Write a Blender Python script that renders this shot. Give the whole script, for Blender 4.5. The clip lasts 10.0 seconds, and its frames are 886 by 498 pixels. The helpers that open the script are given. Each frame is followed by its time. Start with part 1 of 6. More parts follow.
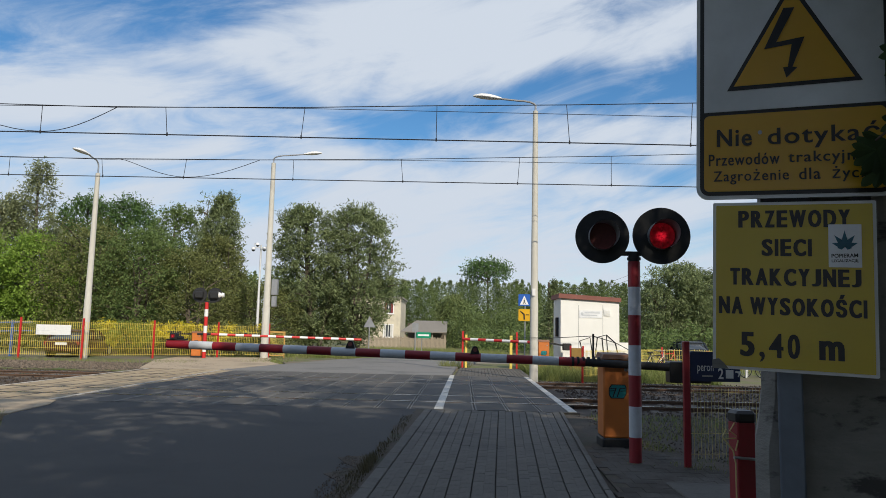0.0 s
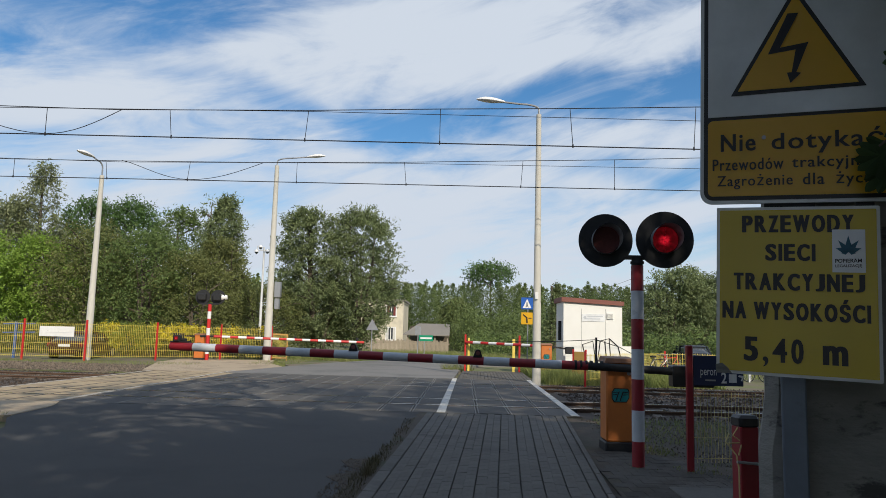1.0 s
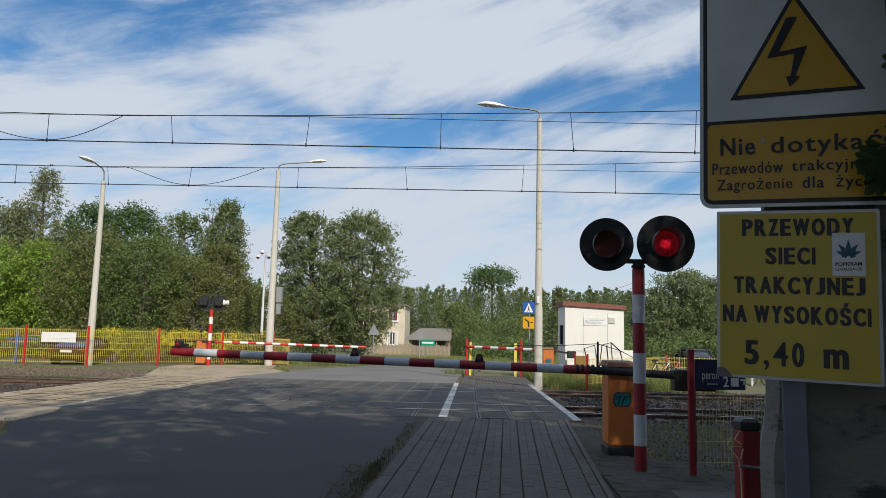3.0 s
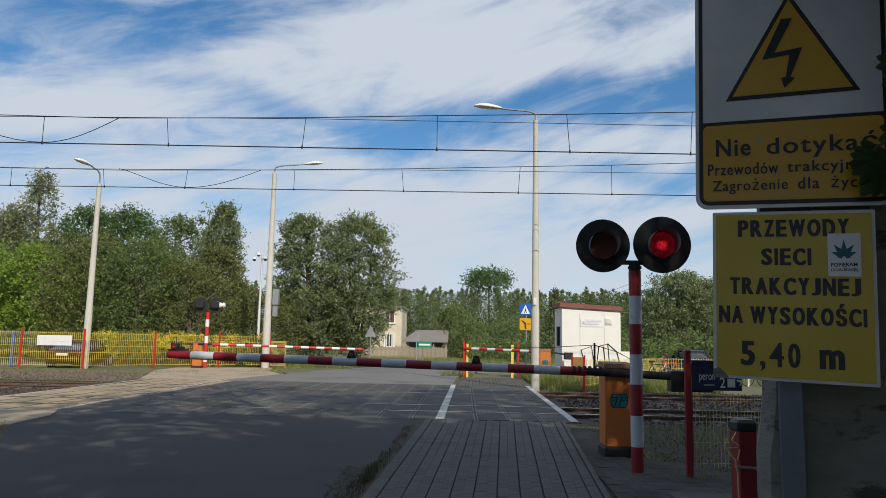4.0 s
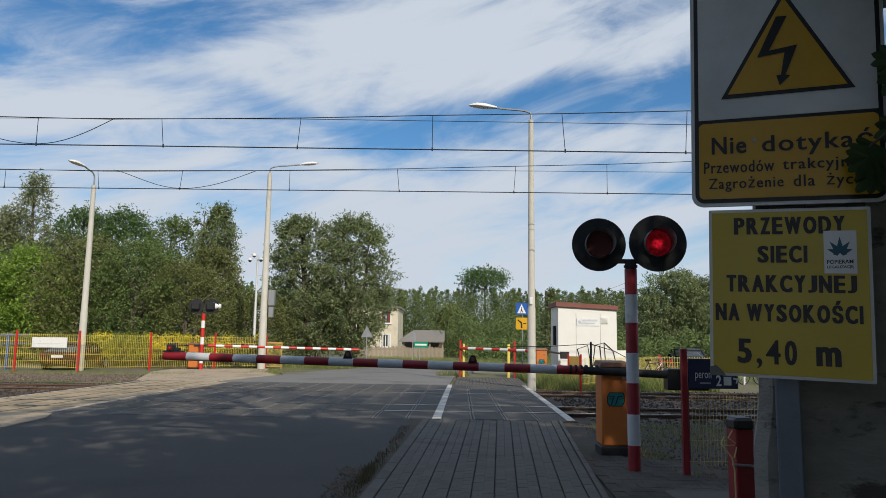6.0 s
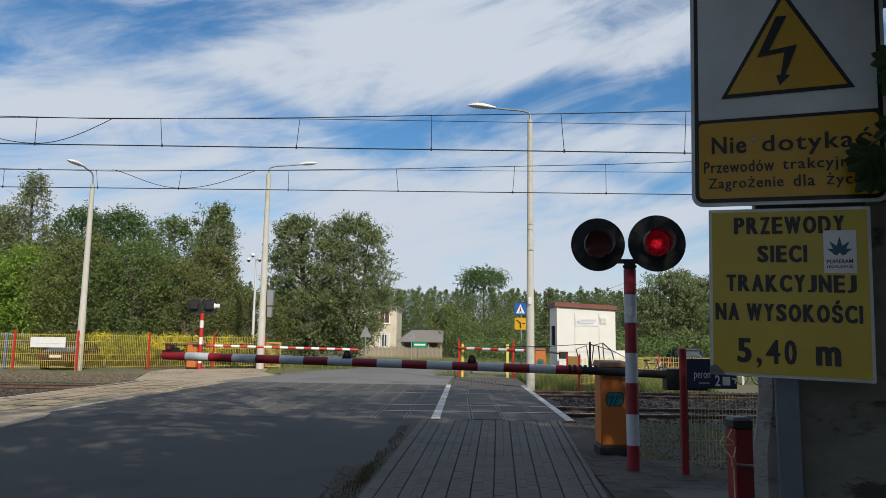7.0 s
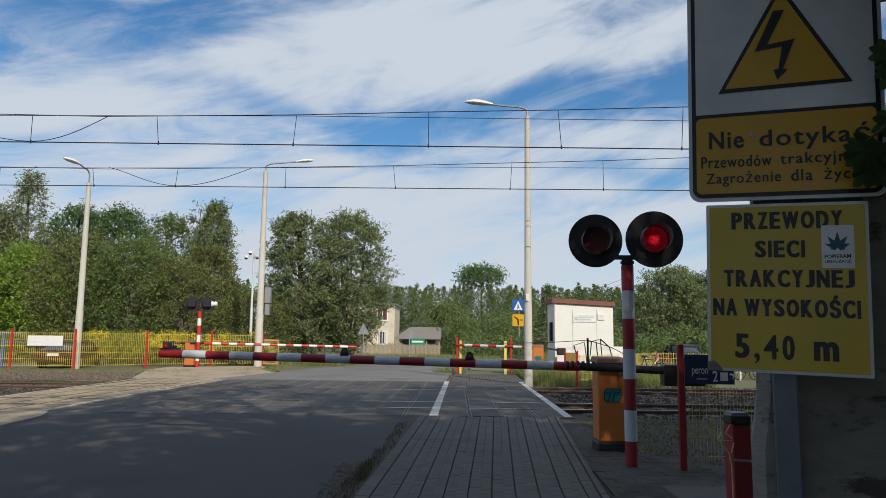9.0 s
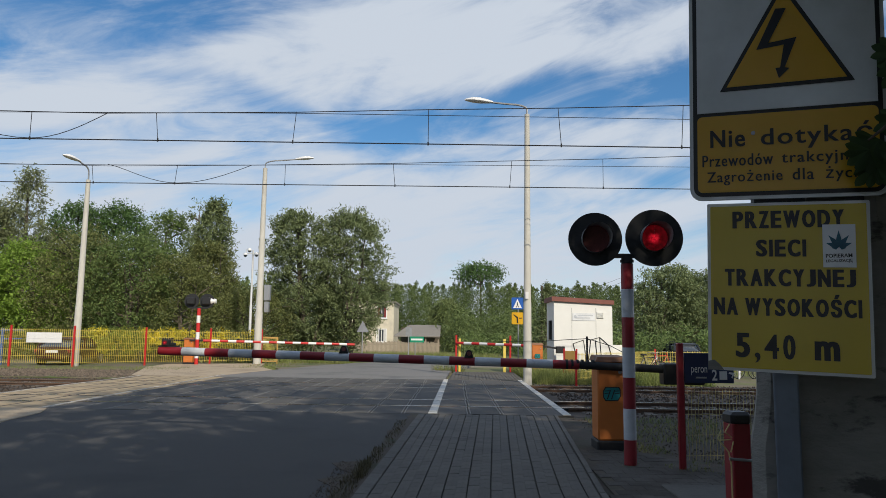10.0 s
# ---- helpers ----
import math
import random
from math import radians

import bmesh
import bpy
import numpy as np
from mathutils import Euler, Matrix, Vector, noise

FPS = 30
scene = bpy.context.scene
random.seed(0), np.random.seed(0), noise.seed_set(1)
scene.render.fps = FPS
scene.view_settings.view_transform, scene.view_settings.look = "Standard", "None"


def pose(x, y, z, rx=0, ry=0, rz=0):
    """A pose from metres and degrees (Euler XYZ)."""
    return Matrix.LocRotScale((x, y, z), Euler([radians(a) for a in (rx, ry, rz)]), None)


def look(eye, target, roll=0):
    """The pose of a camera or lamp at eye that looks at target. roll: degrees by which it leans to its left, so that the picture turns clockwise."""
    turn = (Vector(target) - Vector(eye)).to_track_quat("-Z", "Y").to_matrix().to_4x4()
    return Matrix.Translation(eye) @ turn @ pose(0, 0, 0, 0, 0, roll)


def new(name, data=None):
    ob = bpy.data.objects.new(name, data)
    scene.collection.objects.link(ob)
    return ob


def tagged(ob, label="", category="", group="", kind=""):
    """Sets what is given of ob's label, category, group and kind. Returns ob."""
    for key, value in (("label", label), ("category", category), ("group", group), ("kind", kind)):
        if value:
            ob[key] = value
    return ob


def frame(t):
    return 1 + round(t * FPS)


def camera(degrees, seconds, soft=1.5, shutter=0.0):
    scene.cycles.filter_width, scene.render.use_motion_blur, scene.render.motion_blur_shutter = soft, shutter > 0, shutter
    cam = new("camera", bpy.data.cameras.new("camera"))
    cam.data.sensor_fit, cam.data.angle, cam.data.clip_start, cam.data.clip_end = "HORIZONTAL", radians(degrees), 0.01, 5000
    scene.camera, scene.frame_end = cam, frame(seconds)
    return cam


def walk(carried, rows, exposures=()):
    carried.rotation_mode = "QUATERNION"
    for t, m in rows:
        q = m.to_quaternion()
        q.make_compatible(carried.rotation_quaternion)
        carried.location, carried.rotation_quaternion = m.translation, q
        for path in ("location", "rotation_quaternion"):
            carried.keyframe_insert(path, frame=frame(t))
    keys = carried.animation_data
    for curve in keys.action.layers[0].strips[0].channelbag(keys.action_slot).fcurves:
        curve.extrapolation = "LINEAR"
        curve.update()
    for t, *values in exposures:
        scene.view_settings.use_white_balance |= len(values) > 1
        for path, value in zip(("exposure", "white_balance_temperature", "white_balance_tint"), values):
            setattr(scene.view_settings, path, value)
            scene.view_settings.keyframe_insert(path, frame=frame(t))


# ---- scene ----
cam = camera(63.03, 10.0, soft=0.85)
PATH = [
    (0, 0.0000, -0.0000, 1.4000, 96.723, -1.258, 0.916),
    (0.5, -0.0008, -0.0008, 1.4005, 96.776, -1.067, 0.985),
    (1, -0.0055, -0.0100, 1.4017, 96.954, -1.473, 1.113),
    (1.5, -0.0056, -0.0192, 1.4013, 97.043, -1.262, 1.334),
    (2, -0.0055, -0.0182, 1.4021, 97.180, -1.319, 1.387),
    (2.5, -0.0035, -0.0173, 1.4020, 97.244, -1.333, 1.334),
    (4, 0.0007, -0.0122, 1.4026, 97.451, -1.093, 1.010),
    (4.5, 0.0017, -0.0112, 1.4011, 97.502, -1.041, 0.874),
    (5, -0.0002, -0.0090, 1.3996, 97.533, -0.979, 0.834),
    (5.5, 0.0004, -0.0060, 1.4010, 97.451, -0.837, 0.788),
    (7, -0.0075, -0.0078, 1.3972, 97.460, -0.792, 0.613),
    (7.5, -0.0079, -0.0032, 1.4015, 97.464, -1.094, 0.569),
    (8, -0.0084, -0.0016, 1.3995, 97.416, -0.844, 0.582),
    (8.5, -0.0030, 0.0044, 1.3988, 97.284, -0.811, 0.579),
    (9, -0.0041, 0.0053, 1.3966, 97.217, -0.565, 0.454),
    (9.5, -0.0023, 0.0085, 1.3954, 97.129, -0.543, 0.408),
    (10, -0.0057, 0.0168, 1.3990, 97.051, -0.720, 0.388),
]
walk(cam, [(t, pose(x, y, z, a, b, c)) for t, x, y, z, a, b, c in PATH], exposures=[(0.0, 0.0), (2.4, -0.02), (4.0, -0.1), (10.0, -0.1)])

# ---- world, sun ----
CLOUD_SHIFT = (0.40, 0.2, 0.35)
SUN_EL, SUN_TRAVEL = 33.0, (-0.42, 0.91)   # elevation; the way that the light goes over the ground
world = bpy.data.worlds.new("sky")
scene.world = world
world.use_nodes = True
wn, wl = world.node_tree.nodes, world.node_tree.links
wn.clear()

sky = wn.new("ShaderNodeTexSky")
sky.sky_type, sky.sun_disc = "NISHITA", False
sky.sun_elevation = radians(SUN_EL)
sky.sun_rotation = math.atan2(-SUN_TRAVEL[0], -SUN_TRAVEL[1])
sky.air_density, sky.dust_density, sky.ozone_density = 1.0, 0.25, 2.5
coords = wn.new("ShaderNodeTexCoord")
split = wn.new("ShaderNodeSeparateXYZ")
wl.new(coords.outputs["Generated"], split.inputs[0])
tilt = wn.new("ShaderNodeMapping")
tilt.inputs["Rotation"].default_value = (0, radians(15), 0)
wl.new(coords.outputs["Generated"], tilt.inputs["Vector"])


def cloud(scale, stretch, detail, rough, warp, shift):
    """Long cirrus streaks: noise over the sky's directions, drawn out along the horizon."""
    m = wn.new("ShaderNodeMapping")
    m.inputs["Scale"].default_value = (1, 1, stretch)
    m.inputs["Location"].default_value = shift
    wl.new(tilt.outputs[0], m.inputs["Vector"])
    n = wn.new("ShaderNodeTexNoise")
    n.inputs["Scale"].default_value, n.inputs["Detail"].default_value = scale, detail
    n.inputs["Roughness"].default_value, n.inputs["Distortion"].default_value = rough, warp
    wl.new(m.outputs[0], n.inputs["Vector"])
    return n.outputs["Fac"]


def calc(op, a, b):
    n = wn.new("ShaderNodeMath")
    n.operation = op
    for sock, v in zip(n.inputs, (a, b)):
        if isinstance(v, float):
            sock.default_value = v
        else:
            wl.new(v, sock)
    return n.outputs[0]


big = cloud(1.9, 2.6, 4, 0.5, 0.35, CLOUD_SHIFT)
wisps = cloud(4.6, 4.2, 11, 0.62, 0.5, (0.3, 0.0, 0.8))
cover = calc("ADD", calc("MULTIPLY", big, 0.52), calc("MULTIPLY", wisps, 0.56))
# the large cloud banks and the clear lanes between them: across and up (tangents from the north), half width, half height, tilt, amount
plane = wn.new("ShaderNodeCombineXYZ")
ahead = calc("MAXIMUM", split.outputs["Y"], 0.15)
wl.new(calc("DIVIDE", split.outputs["X"], ahead), plane.inputs["X"])
wl.new(calc("DIVIDE", split.outputs["Z"], ahead), plane.inputs["Y"])
wave = wn.new("ShaderNodeTexNoise")
wave.inputs["Scale"].default_value, wave.inputs["Detail"].default_value = 6.0, 7
wl.new(plane.outputs[0], wave.inputs["Vector"])
shake = wn.new("ShaderNodeVectorMath")
shake.operation = "MULTIPLY_ADD"
shake.inputs[1].default_value, shake.inputs[2].default_value = (0.16, 0.08, 0.0), (-0.08, -0.04, 0.0)
wl.new(wave.outputs["Color"], shake.inputs[0])
bent = wn.new("ShaderNodeVectorMath")
wl.new(plane.outputs[0], bent.inputs[0])
wl.new(shake.outputs[0], bent.inputs[1])
BANKS = ((-0.02, 0.43, 0.30, 0.075, 4, 0.15), (0.28, 0.44, 0.20, 0.04, 12, 0.16), (-0.43, 0.37, 0.24, 0.045, 12, 0.15), (-0.40, 0.27, 0.34, 0.05, -4, 0.10),
         (0.10, 0.17, 0.34, 0.07, 0, 0.10), (0.25, 0.29, 0.15, 0.028, 2, 0.14), (-0.54, 0.45, 0.24, 0.05, 5, -0.16), (0.17, 0.352, 0.26, 0.04, 10, -0.21),
         (-0.12, 0.285, 0.20, 0.035, -3, -0.13), (-0.28, 0.34, 0.17, 0.022, -14, -0.13), (-0.28, 0.185, 0.09, 0.035, 0, -0.14), (0.26, 0.235, 0.14, 0.022, -6, -0.12))
for across, up, wide, tall, slant, amount in BANKS:
    m = wn.new("ShaderNodeMapping")
    m.vector_type = "TEXTURE"
    m.inputs["Location"].default_value, m.inputs["Scale"].default_value = (across, up, 0), (wide, tall, 1)
    m.inputs["Rotation"].default_value = (0, 0, radians(slant))
    wl.new(bent.outputs[0], m.inputs["Vector"])
    far = wn.new("ShaderNodeVectorMath")
    far.operation = "LENGTH"
    wl.new(m.outputs[0], far.inputs[0])
    fall = wn.new("ShaderNodeMapRange")
    fall.interpolation_type = "SMOOTHSTEP"
    fall.inputs["From Min"].default_value, fall.inputs["From Max"].default_value = 0.1, 1.7
    fall.inputs["To Min"].default_value, fall.inputs["To Max"].default_value = amount * 0.62, 0.0
    wl.new(far.outputs["Value"], fall.inputs["Value"])
    cover = calc("ADD", cover, fall.outputs[0])
low = wn.new("ShaderNodeMapRange")      # more haze near the horizon
low.inputs["From Min"].default_value, low.inputs["From Max"].default_value = 0.02, 0.38
low.inputs["To Min"].default_value, low.inputs["To Max"].default_value = 0.11, 0.0
wl.new(split.outputs["Z"], low.inputs["Value"])
ramp = wn.new("ShaderNodeValToRGB")
ramp.color_ramp.interpolation = "EASE"
ramp.color_ramp.elements[0].position, ramp.color_ramp.elements[0].color = 0.41, (0.04, 0.04, 0.04, 1)
ramp.color_ramp.elements[1].position, ramp.color_ramp.elements[1].color = 0.68, (1, 1, 1, 1)
wl.new(calc("ADD", cover, low.outputs[0]), ramp.inputs[0])
deep = wn.new("ShaderNodeHueSaturation")
deep.inputs["Saturation"].default_value = 1.34
deep.inputs["Value"].default_value = 1.18
wl.new(sky.outputs[0], deep.inputs["Color"])
skyc = wn.new("ShaderNodeMix")
skyc.data_type = "RGBA"
wl.new(ramp.outputs["Color"], skyc.inputs["Factor"])
wl.new(deep.outputs[0], skyc.inputs["A"])
skyc.inputs["B"].default_value = (6.6, 7.3, 8.3, 1)
back = wn.new("ShaderNodeBackground")
back.inputs["Strength"].default_value = 0.095
wl.new(skyc.outputs["Result"], back.inputs["Color"])
wout = wn.new("ShaderNodeOutputWorld")
wl.new(back.outputs[0], wout.inputs["Surface"])

lamp = bpy.data.lights.new("sun", "SUN")
lamp.energy, lamp.angle, lamp.color = 4.1, radians(0.53), (1.0, 0.90, 0.74)
sun = new("sun", lamp)
sun.matrix_world = look((-SUN_TRAVEL[0] * 60, -SUN_TRAVEL[1] * 60, 60 * math.tan(radians(SUN_EL))), (0, 0, 0))


# ---- materials ----
def material(name, color, rough=0.6, metal=0.0, second=None, scale=4.0, spot=None, spot_scale=0.6, spot_cut=(0.5, 0.7), bump=0.0,
             bump_scale=40.0, island=0.0, objectwise=0.0, glow=0.0, through_light=0.0, spec=0.5, stretch=(1, 1, 1)):
    """A procedural surface: a base mixed with a second colour by fine noise, spots by coarse noise, bump, and light or dark by piece."""
    m = bpy.data.materials.new(name)
    m.use_nodes = True
    n, l = m.node_tree.nodes, m.node_tree.links
    b = n["Principled BSDF"]
    b.inputs["Roughness"].default_value, b.inputs["Metallic"].default_value = rough, metal
    b.inputs["Specular IOR Level"].default_value = spec
    tc = n.new("ShaderNodeTexCoord")
    mp = n.new("ShaderNodeMapping")
    mp.inputs["Scale"].default_value = stretch
    l.new(tc.outputs["Object"], mp.inputs["Vector"])

    def noise_fac(sc, detail=6, ro=0.6):
        t = n.new("ShaderNodeTexNoise")
        t.inputs["Scale"].default_value, t.inputs["Detail"].default_value, t.inputs["Roughness"].default_value = sc, detail, ro
        l.new(mp.outputs[0], t.inputs["Vector"])
        return t.outputs["Fac"]

    def blend(fac, a, c):
        x = n.new("ShaderNodeMix")
        x.data_type = "RGBA"
        l.new(fac, x.inputs["Factor"])
        for sock, v in (("A", a), ("B", c)):
            if isinstance(v, tuple):
                x.inputs[sock].default_value = (*v, 1)
            else:
                l.new(v, x.inputs[sock])
        return x.outputs["Result"]

    def cut(fac, lo, hi):
        r = n.new("ShaderNodeMapRange")
        r.inputs["From Min"].default_value, r.inputs["From Max"].default_value = lo, hi
        l.new(fac, r.inputs["Value"])
        return r.outputs[0]

    col = blend(cut(noise_fac(scale), 0.3, 0.7), color, second or tuple(c * 0.8 for c in color))
    if spot:
        col = blend(cut(noise_fac(spot_scale, 8, 0.65), *spot_cut), col, spot)
    for amount, source in ((island, "g"), (objectwise, "o")):
        if amount:
            src = n.new("ShaderNodeNewGeometry").outputs["Random Per Island"] if source == "g" else n.new("ShaderNodeObjectInfo").outputs["Random"]
            r = n.new("ShaderNodeMapRange")
            r.inputs["To Min"].default_value, r.inputs["To Max"].default_value = 1 - amount, 1 + amount
            l.new(src, r.inputs["Value"])
            hs = n.new("ShaderNodeHueSaturation")
            l.new(r.outputs[0], hs.inputs["Value"])
            l.new(col, hs.inputs["Color"])
            col = hs.outputs[0]
    l.new(col, b.inputs["Base Color"])
    if bump:
        bp = n.new("ShaderNodeBump")
        bp.inputs["Strength"].default_value, bp.inputs["Distance"].default_value = bump, 0.01
        l.new(noise_fac(bump_scale, 4), bp.inputs["Height"])
        l.new(bp.outputs[0], b.inputs["Normal"])
    if glow:
        l.new(col, b.inputs["Emission Color"])
        b.inputs["Emission Strength"].default_value = glow
    if through_light:
        tl = n.new("ShaderNodeBsdfTranslucent")
        l.new(col, tl.inputs["Color"])
        ms = n.new("ShaderNodeMixShader")
        ms.inputs[0].default_value = through_light
        l.new(b.outputs[0], ms.inputs[1])
        l.new(tl.outputs[0], ms.inputs[2])
        l.new(ms.outputs[0], n["Material Output"].inputs["Surface"])
    return m


# near asphalt's colour is darkened for tree shade; the sunlit far one is paler
ASPHALT_SHADED = material("asphalt", (0.042, 0.042, 0.043), 0.85, second=(0.062, 0.061, 0.06), scale=120, spot=(0.036, 0.036, 0.038), spot_scale=0.5, bump=0.35, bump_scale=160)
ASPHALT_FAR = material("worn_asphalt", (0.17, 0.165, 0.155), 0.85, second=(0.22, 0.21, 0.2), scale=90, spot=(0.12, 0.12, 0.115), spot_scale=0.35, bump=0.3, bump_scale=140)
GRASS_SOIL = material("grass_soil", (0.10, 0.13, 0.035), 0.95, second=(0.16, 0.15, 0.07), scale=3, spot=(0.15, 0.12, 0.085), spot_scale=0.25, spot_cut=(0.5, 0.62), bump=0.6, bump_scale=20)
SOIL = material("bare_soil", (0.042, 0.033, 0.025), 0.95, second=(0.068, 0.054, 0.041), scale=14, spot=(0.032, 0.04, 0.018), spot_scale=1.4, bump=0.7, bump_scale=40)
BALLAST = material("ballast", (0.05, 0.037, 0.028), 0.9, second=(0.075, 0.057, 0.043), scale=14, bump=0.9, bump_scale=22)
STONE = material("ballast_stone", (0.16, 0.13, 0.1), 0.9, second=(0.1, 0.078, 0.06), scale=9, island=0.45, bump=0.3)
SLAB = material("crossing_slab", (0.34, 0.265, 0.165), 0.85, second=(0.41, 0.32, 0.205), scale=30, spot=(0.21, 0.168, 0.115), spot_scale=1.2, bump=0.3, bump_scale=90, objectwise=0.12)
GROOVE = material("groove_shade", (0.016, 0.015, 0.014), 0.8, second=(0.03, 0.027, 0.024), scale=10)
EDGE_STEEL = material("worn_steel_edge", (0.24, 0.232, 0.22), 0.65, 0.1, second=(0.1, 0.092, 0.082), scale=3.5)
SLAB_ROAD = material("road_slab", (0.07, 0.067, 0.062), 0.85, second=(0.098, 0.093, 0.086), scale=40, spot=(0.075, 0.072, 0.068), spot_scale=1.1, bump=0.3, bump_scale=90, objectwise=0.12)
SAND_JOINT = material("sandy_joint", (0.25, 0.23, 0.2), 0.95, second=(0.14, 0.128, 0.11), scale=9)
SAND = material("sandy_walk", (0.38, 0.3, 0.205), 0.95, second=(0.46, 0.37, 0.265), scale=20, spot=(0.23, 0.185, 0.135), spot_scale=0.9, bump=0.4, bump_scale=60)
JOINT = material("dark_joint", (0.045, 0.042, 0.038), 0.95, second=(0.075, 0.068, 0.056), scale=12)
CONCRETE = material("concrete", (0.36, 0.34, 0.30), 0.85, second=(0.43, 0.41, 0.37), scale=18, spot=(0.22, 0.21, 0.19), spot_scale=2.2, spot_cut=(0.55, 0.75), bump=0.35, bump_scale=60)
POLE_CONC = material("pole_concrete", (0.45, 0.435, 0.385), 0.8, second=(0.53, 0.515, 0.46), scale=8, spot=(0.36, 0.34, 0.3), spot_scale=1.3, spot_cut=(0.55, 0.75), bump=0.2, bump_scale=50, stretch=(1, 1, 0.3))
BRICK = material("paving_brick", (0.092, 0.087, 0.078), 0.85, second=(0.12, 0.113, 0.1), scale=45, spot=(0.066, 0.062, 0.056), spot_scale=1.5, bump=0.35, bump_scale=120, objectwise=0.1)
BRICK_FAR = material("paving_brick_far", (0.092, 0.087, 0.078), 0.85, second=(0.12, 0.113, 0.1), scale=45, spot=(0.066, 0.062, 0.056), spot_scale=1.5, bump=0.35, bump_scale=120, island=0.1)
SOILED_BRICK = material("soiled_paving_brick", (0.062, 0.056, 0.048), 0.9, second=(0.085, 0.077, 0.066), scale=35, spot=(0.04, 0.033, 0.026), spot_scale=1.8, spot_cut=(0.42, 0.58), bump=0.5, bump_scale=90, island=0.15)
KERB = material("kerb_concrete", (0.095, 0.09, 0.081), 0.88, second=(0.122, 0.116, 0.104), scale=25, spot=(0.075, 0.07, 0.063), spot_scale=2.5, bump=0.3, objectwise=0.1)
ROAD_PAINT = material("road_paint", (0.62, 0.61, 0.57), 0.75, second=(0.52, 0.51, 0.47), scale=25, spot=(0.22, 0.205, 0.18), spot_scale=4, spot_cut=(0.52, 0.64))
WORN_PAINT = material("worn_road_paint", (0.55, 0.51, 0.44), 0.8, second=(0.45, 0.41, 0.35), scale=20, spot=(0.24, 0.21, 0.175), spot_scale=3.0, spot_cut=(0.47, 0.58))
RAIL_SIDE = material("rusty_rail", (0.10, 0.06, 0.042), 0.8, 0.2, second=(0.15, 0.095, 0.065), scale=30, bump=0.2)
RAIL_TOP = material("polished_rail", (0.62, 0.61, 0.6), 0.22, 1.0, second=(0.5, 0.5, 0.5), scale=40, stretch=(0.1, 1, 1))
BALLAST_STONE = material("rusty_ballast_stone", (0.062, 0.045, 0.033), 0.9, second=(0.048, 0.036, 0.028), scale=9, island=0.45, bump=0.3)
# black hood coloured grey: skylight on its inner face is in the colour
HOOD = material("skylit_hood_sheet", (0.3, 0.305, 0.315), 0.6, second=(0.23, 0.235, 0.245), scale=10)
DIRT = material("gutter_dirt", (0.056, 0.044, 0.034), 0.95, second=(0.085, 0.068, 0.052), scale=16, spot=(0.04, 0.05, 0.025), spot_scale=3.0, bump=0.6, bump_scale=70)
VERGE = material("dry_verge", (0.15, 0.125, 0.085), 0.95, second=(0.21, 0.175, 0.125), scale=5, spot=(0.1, 0.13, 0.04), spot_scale=0.5, spot_cut=(0.48, 0.6), bump=0.7, bump_scale=30)
SLEEPER = material("sleeper", (0.1, 0.082, 0.065), 0.9, second=(0.14, 0.118, 0.095), scale=15, bump=0.3)
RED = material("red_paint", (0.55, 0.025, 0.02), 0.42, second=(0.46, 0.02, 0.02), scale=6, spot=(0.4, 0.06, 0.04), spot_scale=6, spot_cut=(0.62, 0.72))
# DARK_RED and BAND_WHITE: band paints with the near side's shade in their colour
DARK_RED = material("shade_toned_red", (0.27, 0.012, 0.022), 0.45, second=(0.22, 0.01, 0.018), scale=10, spot=(0.16, 0.02, 0.02), spot_scale=8, spot_cut=(0.62, 0.75))
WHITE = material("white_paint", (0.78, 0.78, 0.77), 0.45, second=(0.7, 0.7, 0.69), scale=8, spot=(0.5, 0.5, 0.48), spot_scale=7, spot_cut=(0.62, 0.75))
BAND_WHITE = material("shade_toned_white", (0.55, 0.58, 0.62), 0.5, second=(0.48, 0.51, 0.55), scale=12, spot=(0.36, 0.38, 0.4), spot_scale=9, spot_cut=(0.6, 0.75))
ORANGE = material("orange_paint", (0.58, 0.175, 0.033), 0.5, second=(0.5, 0.15, 0.03), scale=5, spot=(0.38, 0.13, 0.04), spot_scale=4, spot_cut=(0.6, 0.75))
LID = material("dirty_lid_paint", (0.27, 0.115, 0.05), 0.6, second=(0.2, 0.09, 0.045), scale=9, spot=(0.12, 0.07, 0.045), spot_scale=5, spot_cut=(0.5, 0.65))
BLACK = material("black_paint", (0.012, 0.012, 0.014), 0.45, second=(0.02, 0.02, 0.022), scale=12)
SOOT = material("matt_black", (0.011, 0.012, 0.014), 0.7, second=(0.018, 0.019, 0.021), scale=15)
STEEL = material("galvanised_steel", (0.42, 0.43, 0.44), 0.45, 0.7, second=(0.34, 0.35, 0.36), scale=20)
GREY_BLUE = material("painted_channel", (0.17, 0.20, 0.25), 0.5, 0.2, second=(0.14, 0.165, 0.21), scale=12, spot=(0.1, 0.11, 0.13), spot_scale=5, spot_cut=(0.6, 0.75))
YELLOW_WIRE = material("yellow_wire", (0.74, 0.59, 0.12), 0.5, second=(0.65, 0.51, 0.1), scale=3)
PALE_WIRE = material("dull_yellow_wire", (0.66, 0.55, 0.26), 0.55, second=(0.45, 0.38, 0.15), scale=3)
SIGN_YELLOW = material("sign_yellow", (0.68, 0.38, 0.02), 0.3, second=(0.61, 0.34, 0.018), scale=3, spot=(0.52, 0.32, 0.03), spot_scale=4, spot_cut=(0.6, 0.8))
LEMON = material("height_sign_yellow", (0.62, 0.45, 0.018), 0.3, second=(0.56, 0.405, 0.016), scale=3, spot=(0.5, 0.37, 0.025), spot_scale=4, spot_cut=(0.6, 0.8))
